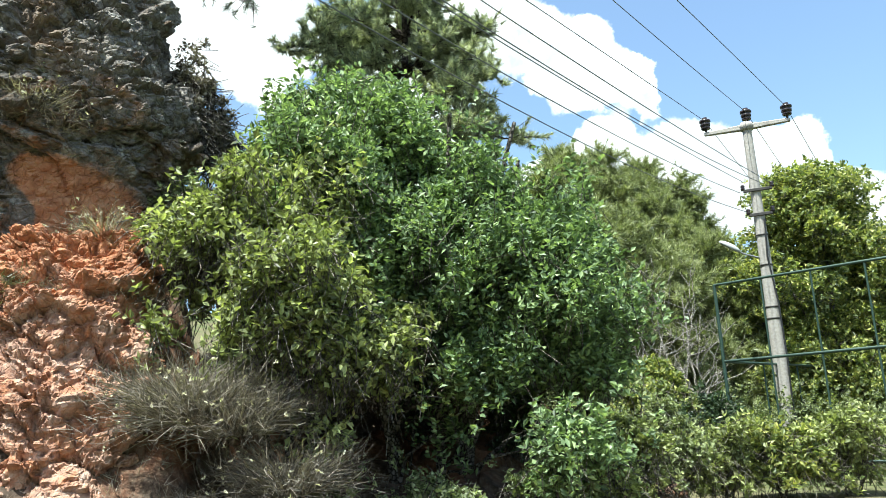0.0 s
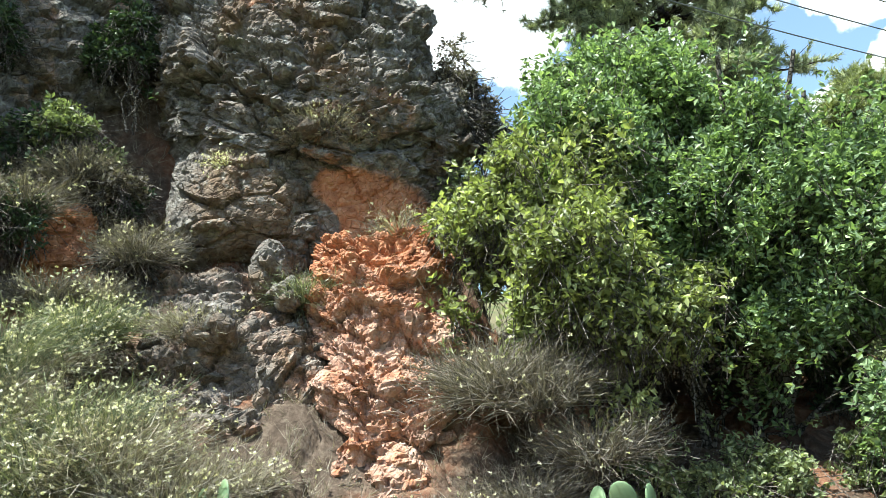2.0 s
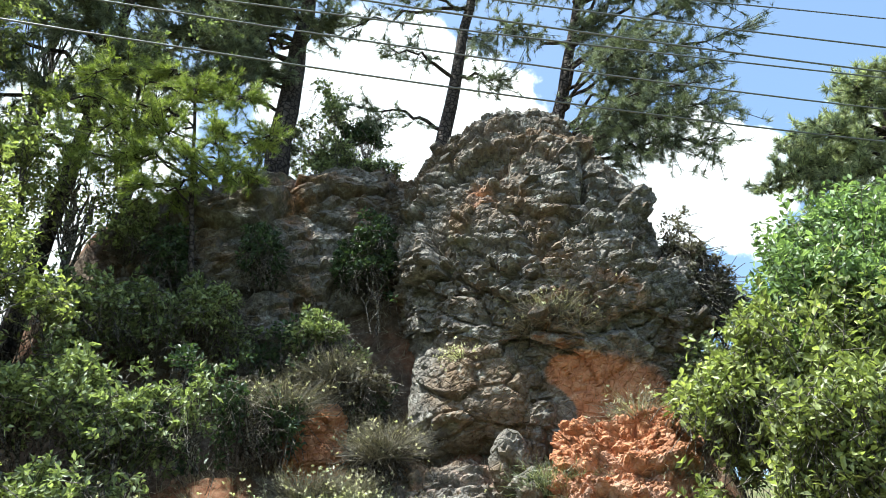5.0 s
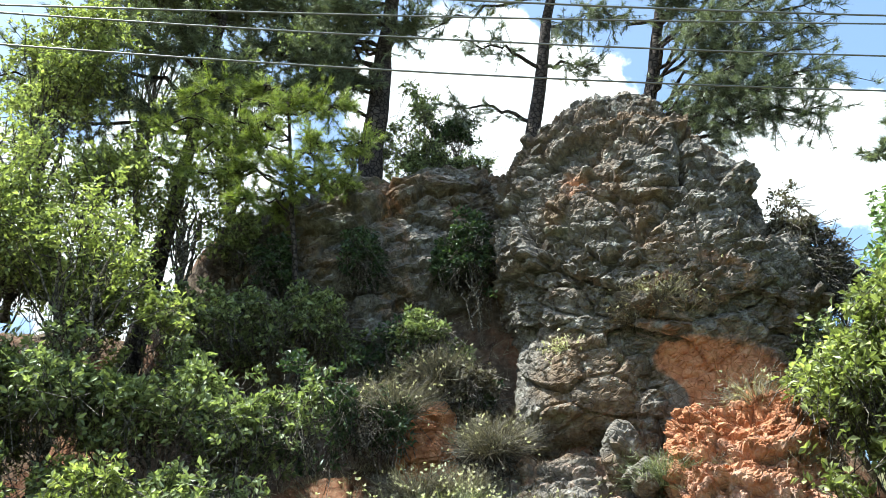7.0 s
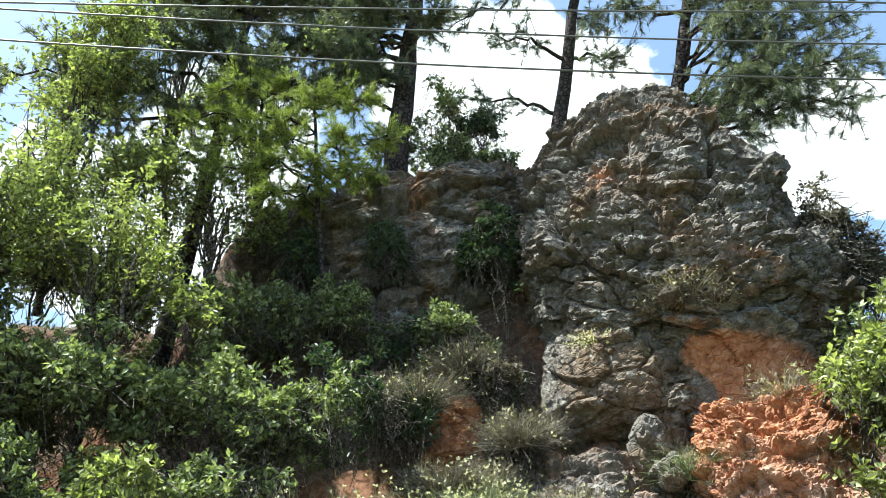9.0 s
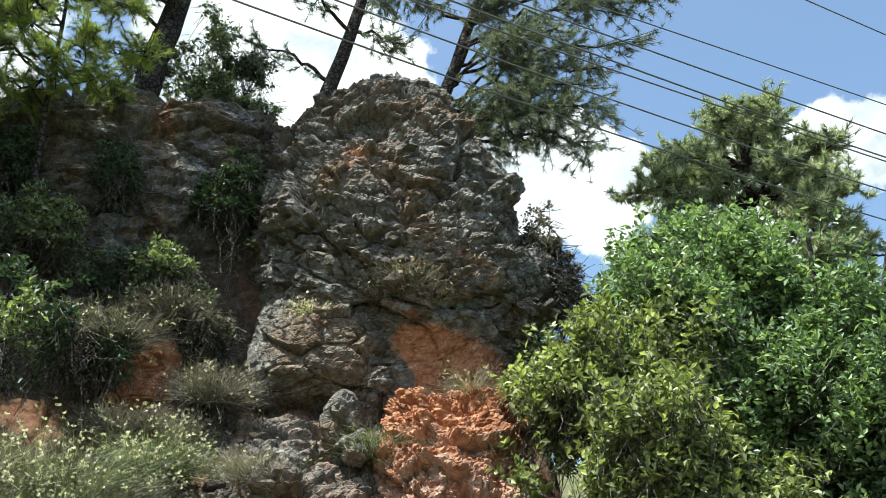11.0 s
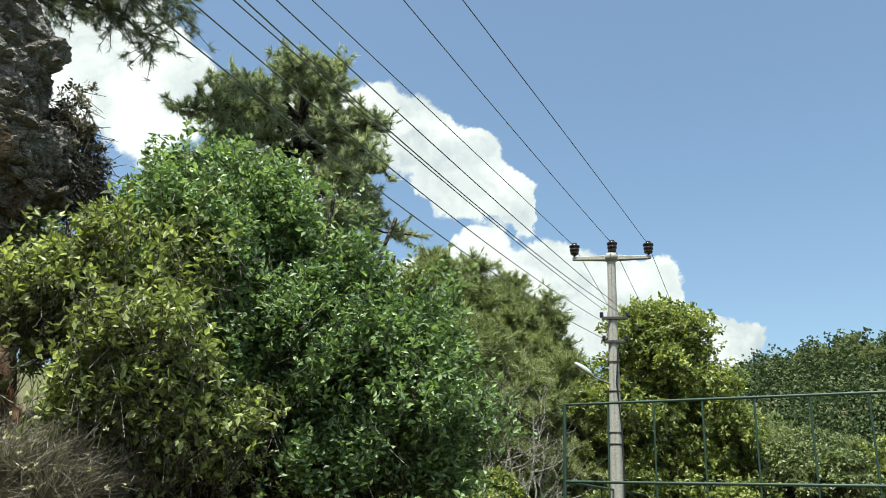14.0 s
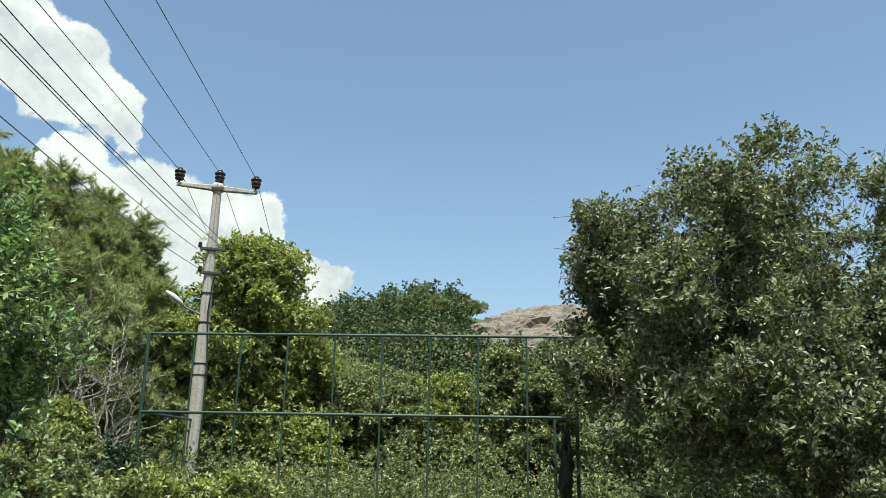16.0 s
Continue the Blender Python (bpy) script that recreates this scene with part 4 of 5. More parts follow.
LIGHT = "leafy light olive-green bush on the bank"
HEATHER = "grey-brown twiggy heather bush at the rock edge"
# dark leaves on the crag: ivy, with the pines' shade put into their colour
DEEP = "dark glossy green bush on the rocks and bank, shade put into its leaf colour"
for k, (az, d, el, rad, n, leaf, size, label) in enumerate([
        (60, 9.9, 12, (1.0, 0.9, 0.9), 1500, BUSH_LEAF, 0.075, LIGHT), (66, 10.0, 13, (1.1, 0.9, 1.0), 1600, BUSH_LEAF, 0.075, LIGHT), (73, 10.2, 11, (1.1, 0.9, 1.2), 1600, BUSH_LEAF, 0.075, LIGHT),
        (55, 10.0, 13, (0.8, 0.7, 0.75), 1100, DARK_LEAF, 0.07, DEEP), (80, 10.2, 10, (1.2, 0.9, 1.5), 1600, BUSH_LEAF, 0.075, LIGHT), (51, 10.4, 14, (0.6, 0.6, 0.5), 700, DARK_LEAF, 0.06, DEEP),
        (46, 11.3, 19, (0.55, 0.5, 0.55), 800, BUSH_LEAF, 0.065, LIGHT), (43.5, 12.2, 25, (0.4, 0.4, 0.5), 500, DARK_LEAF, 0.08, DEEP), (50.5, 11.9, 25.5, (0.4, 0.35, 0.6), 600, DARK_LEAF, 0.07, DEEP),
        (44.5, 14.0, 32, (0.7, 0.6, 0.6), 700, BUSH_LEAF, 0.07, LIGHT), (41, 14.2, 32, (0.6, 0.5, 0.5), 500, BUSH_LEAF, 0.07, LIGHT), (70, 11.5, 21, (0.9, 0.8, 0.9), 900, BUSH_LEAF, 0.075, LIGHT),
        (63, 11.6, 20, (0.7, 0.7, 0.8), 700, BUSH_LEAF, 0.075, LIGHT), (23, 14.6, 32, (0.5, 0.5, 0.5), 250, BUSH_LEAF, 0.07, LIGHT),
        (6, 9.0, -8, (0.8, 0.6, 0.55), 800, BUSH_LEAF, 0.06, LIGHT), (0, 9.0, -9, (0.8, 0.6, 0.5), 800, BUSH_LEAF, 0.06, LIGHT), (-6, 9.4, -9, (0.8, 0.6, 0.6), 900, BUSH_LEAF, 0.06, LIGHT),
        (-11, 10, -8, (0.7, 0.6, 0.6), 800, SHRUB_LEAF, 0.06, LIGHT), (20.0, 9.9, 12.5, (0.25, 0.25, 0.3), 120, SHRUB_LEAF, 0.1, "bright green sapling at the foot of the rock"),
        (16.8, 11.6, 9, (0.6, 0.6, 0.9), 900, BUSH_LEAF, 0.07, LIGHT), (15.2, 11.8, 8, (0.7, 0.6, 1.3), 1100, BUSH_LEAF, 0.07, LIGHT), (18.3, 11.3, 13, (0.4, 0.5, 0.6), 500, BUSH_LEAF, 0.06, LIGHT),
        # dark-leaved bush covers pale cleft soil; its colour carries the crevice's shade
        (42.6, 11.5, 15.5, (0.4, 0.35, 0.5), 600, DARK_LEAF, 0.06, DEEP), (43.0, 11.2, 16.5, (0.4, 0.35, 0.4), 600, BROWN_TWIG, 0.06, HEATHER), (42.2, 10.8, 12, (0.35, 0.3, 0.35), 500, BROWN_TWIG, 0.06, HEATHER), (50.5, 11.0, 14.5, (0.45, 0.4, 0.5), 700, BROWN_TWIG, 0.06, HEATHER),
        (17.4, 12.2, 22, (0.5, 0.45, 0.65), 1500, BROWN_TWIG, 0.06, HEATHER), (18.6, 11.9, 20, (0.4, 0.4, 0.5), 1100, BROWN_TWIG, 0.06, HEATHER), (16.4, 12.2, 17.5, (0.5, 0.4, 0.7), 1100, BROWN_TWIG, 0.06, HEATHER), (57.5, 12.3, 25, (0.5, 0.4, 0.6), 500, DARK_LEAF, 0.07, DEEP), (53, 12.1, 19, (0.6, 0.5, 0.6), 700, BUSH_LEAF, 0.065, LIGHT), (46.5, 12.0, 21, (0.45, 0.4, 0.55), 500, DARK_LEAF, 0.07, DEEP), (50, 14.3, 34, (0.6, 0.5, 0.5), 500, BUSH_LEAF, 0.07, LIGHT),
        (46, 14.5, 33.6, (1.1, 0.7, 1.1), 1200, BUSH_LEAF, 0.07, LIGHT), (42.5, 14.6, 33.5, (0.7, 0.6, 0.6), 700, DARK_LEAF, 0.07, DEEP), (60.5, 12.6, 27, (0.5, 0.45, 0.6), 500, BUSH_LEAF, 0.07, LIGHT),
        (-12.5, 13.5, -6, (0.7, 0.6, 0.8), 800, SHRUB_LEAF, 0.08, LIGHT), (-15.5, 15, -5.5, (0.9, 0.7, 0.9), 900, BUSH_LEAF, 0.08, LIGHT), (-18.5, 15.5, -5.5, (0.8, 0.7, 0.8), 800, SHRUB_LEAF, 0.09, LIGHT), (-22, 16, -5.5, (0.9, 0.7, 0.8), 900, GOLD_LEAF, 0.09, LIGHT),
        (-26, 16.5, -5.5, (0.9, 0.7, 0.9), 900, SHRUB_LEAF, 0.09, LIGHT), (-14, 18, -4.8, (1.0, 0.8, 1.3), 1000, BUSH_LEAF, 0.09, LIGHT), (-17.5, 18.5, -4.7, (1.0, 0.8, 1.2), 900, DARK_LEAF, 0.09, "dark green bush in the thicket by the pole"),
        # dark-leaved bushes, part ivy, part shade of the cleft put into leaf colour
        (42.0, 11.7, 22, (0.4, 0.4, 0.7), 600, DARK_LEAF, 0.075, DEEP), (41.3, 11.9, 25.5, (0.42, 0.4, 0.7), 600, DARK_LEAF, 0.075, DEEP), (47.5, 13.0, 28, (0.45, 0.4, 0.6), 500, DARK_LEAF, 0.075, DEEP), (44.5, 12.0, 17.5, (0.5, 0.45, 0.5), 600, BUSH_LEAF, 0.065, LIGHT),
        (48.5, 11.6, 18, (0.6, 0.5, 0.6), 700, DARK_LEAF, 0.07, DEEP), (54.5, 11.8, 21, (0.6, 0.5, 0.6), 700, BUSH_LEAF, 0.07, LIGHT), (58.5, 11.9, 20, (0.7, 0.6, 0.8), 900, BUSH_LEAF, 0.075, LIGHT),
        (76, 11.8, 22, (1.0, 0.8, 1.3), 1300, BUSH_LEAF, 0.075, LIGHT), (67, 11.4, 17, (0.9, 0.8, 0.9), 1200, SHRUB_LEAF, 0.075, LIGHT), (82, 10.6, 20, (1.0, 0.9, 1.4), 1400, BUSH_LEAF, 0.075, LIGHT),
        (63, 9.3, 7, (0.9, 0.7, 0.7), 1000, BUSH_LEAF, 0.07, LIGHT), (70, 9.4, 6, (1.0, 0.7, 0.8), 1100, SHRUB_LEAF, 0.07, LIGHT), (77, 9.4, 5, (1.0, 0.7, 0.9), 1100, BUSH_LEAF, 0.07, LIGHT),
        # near-black leaves standing in for deep shade under and behind the broadleaf tree
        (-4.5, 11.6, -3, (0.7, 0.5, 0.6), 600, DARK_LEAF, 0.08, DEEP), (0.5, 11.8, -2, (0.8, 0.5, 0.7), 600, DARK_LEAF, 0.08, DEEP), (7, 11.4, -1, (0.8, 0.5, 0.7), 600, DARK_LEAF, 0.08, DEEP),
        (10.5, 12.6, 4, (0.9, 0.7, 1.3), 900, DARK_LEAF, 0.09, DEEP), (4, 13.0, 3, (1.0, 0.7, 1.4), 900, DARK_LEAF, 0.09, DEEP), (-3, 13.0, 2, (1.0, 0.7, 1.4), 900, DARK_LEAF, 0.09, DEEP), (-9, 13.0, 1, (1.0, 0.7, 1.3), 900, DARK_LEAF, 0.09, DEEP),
        (28.9, 10.7, 21.6, (0.5, 0.3, 0.3), 420, SHRUB_LEAF, 0.05, "small yellow-green shrub on a rock shelf")]):
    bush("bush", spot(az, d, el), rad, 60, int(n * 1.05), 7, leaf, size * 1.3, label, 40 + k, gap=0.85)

# slim tree at the edge of the wood, with a pale trunk
c = spot(72.5, 10.3, 14)
crown = np.concatenate([dome(spot(72, 10.3, 27), (1.0, 0.9, 0.9), 16, 0.36, RS, -0.9), dome(spot(66, 10.2, 25), (0.5, 0.5, 0.8), 7, 0.3, RS, -0.9), dome(spot(79, 10.3, 28), (0.7, 0.7, 1.2), 9, 0.4, RS, -0.9)])
broadleaf("slim_tree", c, [(curve_pts(c, spot(69.5, 10.3, 29), 9, (0.1, 0, 0), 0.03, 3), 0.05), (curve_pts(c + Vector((0.2, 0, 0)), spot(73.5, 10.2, 30), 9, (0, 0, 0), 0.03, 4), 0.035)], crown, 1300, 8, SHRUB_LEAF, GREY_BARK, 0.09,
          "slim light-green tree with a pale thin trunk", 71, 0.016, gap=0.95, fray=0.6, spread=0.25)


for k, (az, d, el, rad, n, leaf) in enumerate([(61, 13.6, 39, (1.9, 1.4, 1.4), 4200, BUSH_LEAF), (75, 12.4, 38, (1.7, 1.3, 1.6), 3800, SHRUB_LEAF), (68, 13.4, 44, (1.9, 1.4, 1.3), 3200, BUSH_LEAF), (64.5, 12.2, 31, (1.0, 0.9, 1.3), 1300, SHRUB_LEAF), (71, 11.6, 33, (1.3, 1.0, 1.6), 1700, SHRUB_LEAF), (78, 11.4, 31, (1.3, 1.0, 1.8), 1700, SHRUB_LEAF)]):
    c = spot(az + 1, d, 22)
    crown = dome(spot(az, d, el), rad, 110, 0.25, RS, -0.9, 0.8, 0.25)
    broadleaf("holm_oak", c, [(curve_pts(c, spot(az, d, el), 9, (0.15, 0, 0), 0.05, 30 + k), 0.07)], crown, int(n * 0.62), 8, leaf, GREY_BARK, 0.095, "small-leaved green oak rising above the bushes", 75 + k, 0.022, gap=0.95, fray=0.6, spread=0.3)


def wisps(name, place, radius, height, count, mat, label, seed, heads=0, width=0.0045, lean=0.75, category="dry bush", head_size=0.034):
    """A shock of dry stems, with or without seed heads."""
    rs = np.random.RandomState(seed)
    ob = thing(name, place, label, category)
    a = rs.rand(count) * 2 * np.pi
    r = radius * np.sqrt(rs.rand(count)) * 0.5
    b = np.stack([r * np.cos(a), r * np.sin(a), np.full(count, -0.08)], 1)
    w = unit(np.stack([np.cos(a) * lean, np.sin(a) * lean, np.ones(count)], 1) + 0.5 * rs.randn(count, 3))
    ln = height * (0.5 + 0.6 * rs.rand(count, 1))
    mid = b + w * ln * 0.55
    tip = b + w * ln + np.stack([np.cos(a), np.sin(a), -0.6 * np.ones(count)], 1) * ln * 0.22
    s = unit(np.cross(w, rs.randn(count, 3))) * width
    sp = np.repeat(np.arange(count), 3)
    u = 0.35 + 0.6 * rs.rand(len(sp), 1)
    sb = b[sp] + (tip[sp] - b[sp]) * u
    sw = unit(w[sp] + 0.8 * rs.randn(len(sp), 3))
    b, mid, tip = np.concatenate([b, sb]), np.concatenate([mid, sb + sw * ln[sp] * 0.13]), np.concatenate([tip, sb + sw * ln[sp] * 0.28])
    s = np.concatenate([s, s[sp] * 0.7])
    count *= 4
    v = np.stack([b - s, b + s, mid + s * 0.7, mid - s * 0.7, tip], 1).reshape(-1, 3)
    k = np.arange(count)[:, None] * 5
    f = np.concatenate([k + (0, 1, 2), k + (0, 2, 3), k + (3, 2, 4)], 0)
    tagged(part("brush", raw_mesh("brush", v, f, [mat], False), ob), kind="stuff")
    if heads:
        t = tip[rs.permutation(count)[:heads]]
        v, f = leaves(t, unit(rs.randn(heads, 3) + (0, 0, 1)), 5, head_size, head_size * 0.8, rs, 0.01, 0.9, 0)
        tagged(part("blossom", raw_mesh("blossom", v, f, [SEED_HEAD], False), ob, "pale dry seed heads"), kind="stuff")
    return ob


HEATH, STRAW, EVER = "brown twiggy heath bush, dry and leafless", "tuft of dry straw-coloured grass on the bank", "dry flowering bush with pale seed heads"
for k, (az, d, el, rad, h, n, mat, heads, label) in enumerate([
        (17.5, 8.7, 1.5, 0.7, 0.85, 1600, BROWN_TWIG, 60, HEATH), (14.5, 8.6, 0.5, 0.6, 0.75, 1300, BROWN_TWIG, 30, HEATH),
        (11, 8.6, -3.5, 0.7, 0.7, 1200, BROWN_TWIG, 30, HEATH), (44.5, 8.3, -1.5, 0.8, 0.95, 1500, DRY, 240, EVER), (48.5, 8.4, -1.5, 0.8, 1.0, 800, SMALL_LEAF, 260, EVER), (41.0, 8.1, -4, 0.7, 0.8, 1500, DRY, 180, EVER), (46.0, 8.6, 1.0, 0.8, 0.9, 800, SMALL_LEAF, 280, EVER), (50.5, 9.2, 6.0, 0.8, 0.9, 800, SMALL_LEAF, 280, EVER), (45.5, 9.6, 8.0, 0.6, 0.6, 900, SMALL_LEAF, 200, EVER), (55.0, 8.9, 3.0, 0.9, 1.0, 800, SMALL_LEAF, 240, EVER),
        (52, 8.8, 2, 0.8, 0.9, 1500, DRY, 150, EVER), (47, 9.3, 6, 0.5, 0.45, 700, DRY, 40, EVER), (30.6, 9.9, 9.5, 0.35, 0.5, 700, SMALL_LEAF, 0, "clump of wiry green grass in a rock joint"),
        (57, 9.2, 6, 0.9, 0.9, 1500, DRY, 120, EVER), (63, 9.2, 5, 0.9, 0.9, 1500, DRY, 120, EVER), (35.5, 10.9, 19.0, 0.22, 0.35, 260, SEED_HEAD, 120, "silvery dry plant clinging to the rock"),
        (28.3, 11.9, 28.3, 0.2, 0.3, 260, SEED_HEAD, 100, "silvery dry plant clinging to the rock"), (34.5, 12.0, 29.0, 0.2, 0.3, 240, SEED_HEAD, 80, "silvery dry plant clinging to the rock"), (26.5, 10.8, 20.3, 0.4, 0.4, 700, DRY, 40, STRAW), (24.5, 11.0, 22.5, 0.3, 0.35, 500, DRY, 20, STRAW),
        (31.5, 11.5, 26.5, 0.3, 0.3, 400, DRY, 10, STRAW), (22.0, 11.3, 23.0, 0.3, 0.35, 450, DRY, 10, STRAW), (26.0, 12.6, 31.5, 0.3, 0.3, 400, DRY, 0, STRAW), (33.0, 12.6, 32.0, 0.3, 0.3, 400, DRY, 0, STRAW), (30.0, 10.8, 20.5, 0.35, 0.4, 500, BROWN_TWIG, 10, HEATH),
        (28.3, 10.7, 21.0, 0.5, 0.5, 900, DRY, 60, STRAW), (25.5, 9.9, 9.5, 0.3, 0.35, 400, DRY, 0, STRAW), (22.5, 9.8, 9.3, 0.35, 0.35, 400, DRY, 0, STRAW), (23.5, 10.4, 13.6, 0.3, 0.55, 260, DRY, 30, STRAW),
        (42.0, 10.6, 13, 0.5, 0.6, 900, BROWN_TWIG, 40, HEATH), (45.5, 11.3, 18.5, 0.6, 0.5, 1000, BROWN_TWIG, 60, HEATH), (49, 10.9, 16, 0.6, 0.7, 1000, BROWN_TWIG, 60, HEATH), (38.5, 9.6, 8, 0.5, 0.45, 700, DRY, 20, STRAW), (47.5, 10.4, 10.5, 0.6, 0.5, 700, BROWN_TWIG, 60, HEATH), (44.5, 10.5, 10.5, 0.5, 0.4, 600, DRY, 60, STRAW),
        (36, 8.4, -3, 0.5, 0.5, 700, DRY, 40, STRAW), (22, 8.3, -7.0, 0.6, 0.5, 900, DRY, 60, STRAW), (16, 8.6, -6, 0.7, 0.6, 1000, BROWN_TWIG, 30, HEATH)]):
    wisps("dry_bush", spot(az, d, el), rad, h, n, mat, label, 300 + k, heads * 2)

# grass and litter scattered over the bank
rs = np.random.RandomState(8)
az, r = 14 + 70 * rs.rand(9000), 7.6 + 7.5 * rs.rand(9000)
pz = bank_rough(az, r)
root = np.stack([-np.sin(np.radians(az)) * r, np.cos(np.radians(az)) * r, pz], 1)
v, f = needles(root, unit(rs.randn(9000, 3) * 0.5 + (0, 0, 0.7)), 7, 0.22, 0.007, rs, 0.9)
tagged(new("dry_grass", raw_mesh("dry_grass", v, f, [DRY], False)), "thin dry grass scattered over the bank", "grass", kind="stuff")


# ---- prickly pears ----
def cactus_mat():
    m = Mat("cactus_skin")
    dots = m.span(m.voronoi(26.0, "F1"), 0.0, 0.16)
    col = m.mix(dots, (0.3, 0.27, 0.13), m.ramp(m.noise(4.0), [(0.3, (0.1, 0.17, 0.09)), (0.7, (0.2, 0.28, 0.14))]))
    return m.surface(col, 0.55, m.bump(dots, 0.004, 0.6), 0.0, 0.4)


CACTUS = cactus_mat()


def prickly_pear(place, pads, seed):
    rs = np.random.RandomState(seed)
    ob = thing("prickly_pear", place, "green prickly pear cactus with flat oval pads below the bank", "cactus")
    for k in range(pads):
        bm = bmesh.new()
        bmesh.ops.create_uvsphere(bm, u_segments=20, v_segments=14, radius=1.0)
        h = 0.16 + 0.05 * rs.rand()
        for v in bm.verts:
            w = 0.6 + 0.25 * (v.co.z + 1) / 2
            v.co = Vector((v.co.x * h * w * 0.85, v.co.y * 0.03, v.co.z * h))
        a = (k - (pads - 1) / 2) * 0.13
        bmesh.ops.transform(bm, verts=bm.verts, matrix=Matrix.Translation((a, 0.1 * rs.randn(), h * 0.9 + (0.28 if k % 2 else 0))) @ Euler((0.25 * rs.randn(), 0.3 * rs.randn(), 0.6 * rs.randn())).to_matrix().to_4x4())
        me = bpy.data.meshes.new("pad")
        bm.to_mesh(me)
        bm.free()
        me.polygons.foreach_set("use_smooth", np.full(len(me.polygons), True))
        me.materials.append(CACTUS)
        part("pad", me, ob)


prickly_pear(spot(39.0, 7.6, -7.2), 7, 1)
prickly_pear(spot(10.3, 7.8, -10.0), 6, 2)


# ---- pole and wires ----
def concrete_mat():
    m = Mat("weathered_concrete")
    fine = m.noise(18.0, 8, 0.65)
    col = m.ramp(fine, [(0.3, (0.27, 0.25, 0.22)), (0.7, (0.46, 0.43, 0.39))])
    col = m.mix(m.math("MULTIPLY", m.span(m.noise(3.0, 6, 0.6, (1, 1, 0.2)), 0.55, 0.7), 0.5), col, (0.2, 0.18, 0.16))
    return m.surface(col, 0.9, m.bump(fine, 0.006, 0.7), 0.0, 0.2)


def plain_mat(name, col, rough=0.5, metal=0.0, spec=0.4):
    m = Mat(name)
    c = m.mix(m.math("MULTIPLY", m.noise(30.0, 6, 0.7), 0.5), col, tuple(x * 0.6 for x in col))
    return m.surface(c, rough, None, metal, spec)


CONCRETE = concrete_mat()
PORCELAIN = plain_mat("dark_glazed_porcelain", (0.03, 0.022, 0.022), 0.2)
STEEL = plain_mat("dull_galvanised_steel", (0.3, 0.3, 0.3), 0.5, 0.8)
DARK_STEEL = plain_mat("dark_bracket_steel", (0.06, 0.055, 0.05), 0.6, 0.3)
WIRE = plain_mat("aluminium_wire", (0.2, 0.2, 0.2), 0.5, 0.6)
CABLE = plain_mat("black_cable", (0.02, 0.02, 0.02), 0.6)
LAMP_SHELL = plain_mat("grey_lamp_housing", (0.42, 0.43, 0.43), 0.45)
FENCE_PAINT = plain_mat("dark_green_fence_paint", (0.03, 0.06, 0.045), 0.5)


def lathe(profile, sides=20):
    """Vertices and quads of a turned shape from (radius, height) pairs."""
    a = np.arange(sides) / sides * 2 * np.pi
    v = np.array([(r * math.cos(t), r * math.sin(t), z) for r, z in profile for t in a])
    return v, grid_faces(sides, len(profile), True)


def box(sx, sy, sz, at=(0, 0, 0), taper=1.0):
    bm = bmesh.new()
    bmesh.ops.create_cube(bm, size=1.0)
    for v in bm.verts:
        k = taper if v.co.x > 0 else 1.0
        v.co = Vector((v.co.x * sx, v.co.y * sy * k, v.co.z * sz * k))
    bmesh.ops.bevel(bm, geom=list(bm.edges), offset=min(sx, sy, sz) * 0.12, segments=1, affect="EDGES")
    bmesh.ops.translate(bm, verts=bm.verts, vec=Vector(at))
    me = bpy.data.meshes.new("box")
    bm.to_mesh(me)
    bm.free()
    return me


def matted(me, mat):
    me.materials.append(mat)
    return me


POLE = spot(-22.8, 22.0, 0)
POLE.z = -0.2
pole = thing("utility_pole", POLE, "weathered round concrete utility pole with a cross-arm", "utility pole")
ARM = 9.25
v, f = tube([(0, 0, 0), (0, 0, 3), (0, 0, 6), (0, 0, ARM)], (0.2, 0.175, 0.145, 0.115), 20)
part("shaft", raw_mesh("shaft", v, f, [CONCRETE]), pole)
arm_turn = Matrix.Rotation(radians(-22.8), 4, "Z")
for s in (1, -1):
    me = matted(box(1.1, 0.16, 0.16, (0.55, 0, 0), 0.6), CONCRETE)
    o = part("crossarm", me, pole)
    o.matrix_local = Matrix.Translation((0, 0, ARM - 0.03)) @ arm_turn @ Matrix.Rotation(0 if s > 0 else math.pi, 4, "Z")
v, f = lathe([(0.0, -0.12), (0.16, -0.12), (0.2, 0.0), (0.14, 0.1), (0.0, 0.1)])
o = part("arm_hub", raw_mesh("arm_hub", v, f, [CONCRETE]), pole)
o.location = (0, 0, ARM)
INS = [arm_turn @ Vector((x, 0, ARM + z)) for x, z in ((-1.04, 0.06), (0.03, 0.12), (1.04, 0.06))]
for q in INS:
    v, f = lathe([(0.0, -0.02), (0.03, -0.02), (0.03, 0.05), (0.11, 0.05), (0.125, 0.09), (0.1, 0.12), (0.13, 0.14), (0.14, 0.2), (0.1, 0.23), (0.15, 0.26), (0.15, 0.31), (0.08, 0.33), (0.07, 0.39), (0.0, 0.4)], 18)
    o = part("insulator", raw_mesh("insulator", v, f, [PORCELAIN]), pole, "dark glazed pin insulator")
    o.location = q
LOWS = []
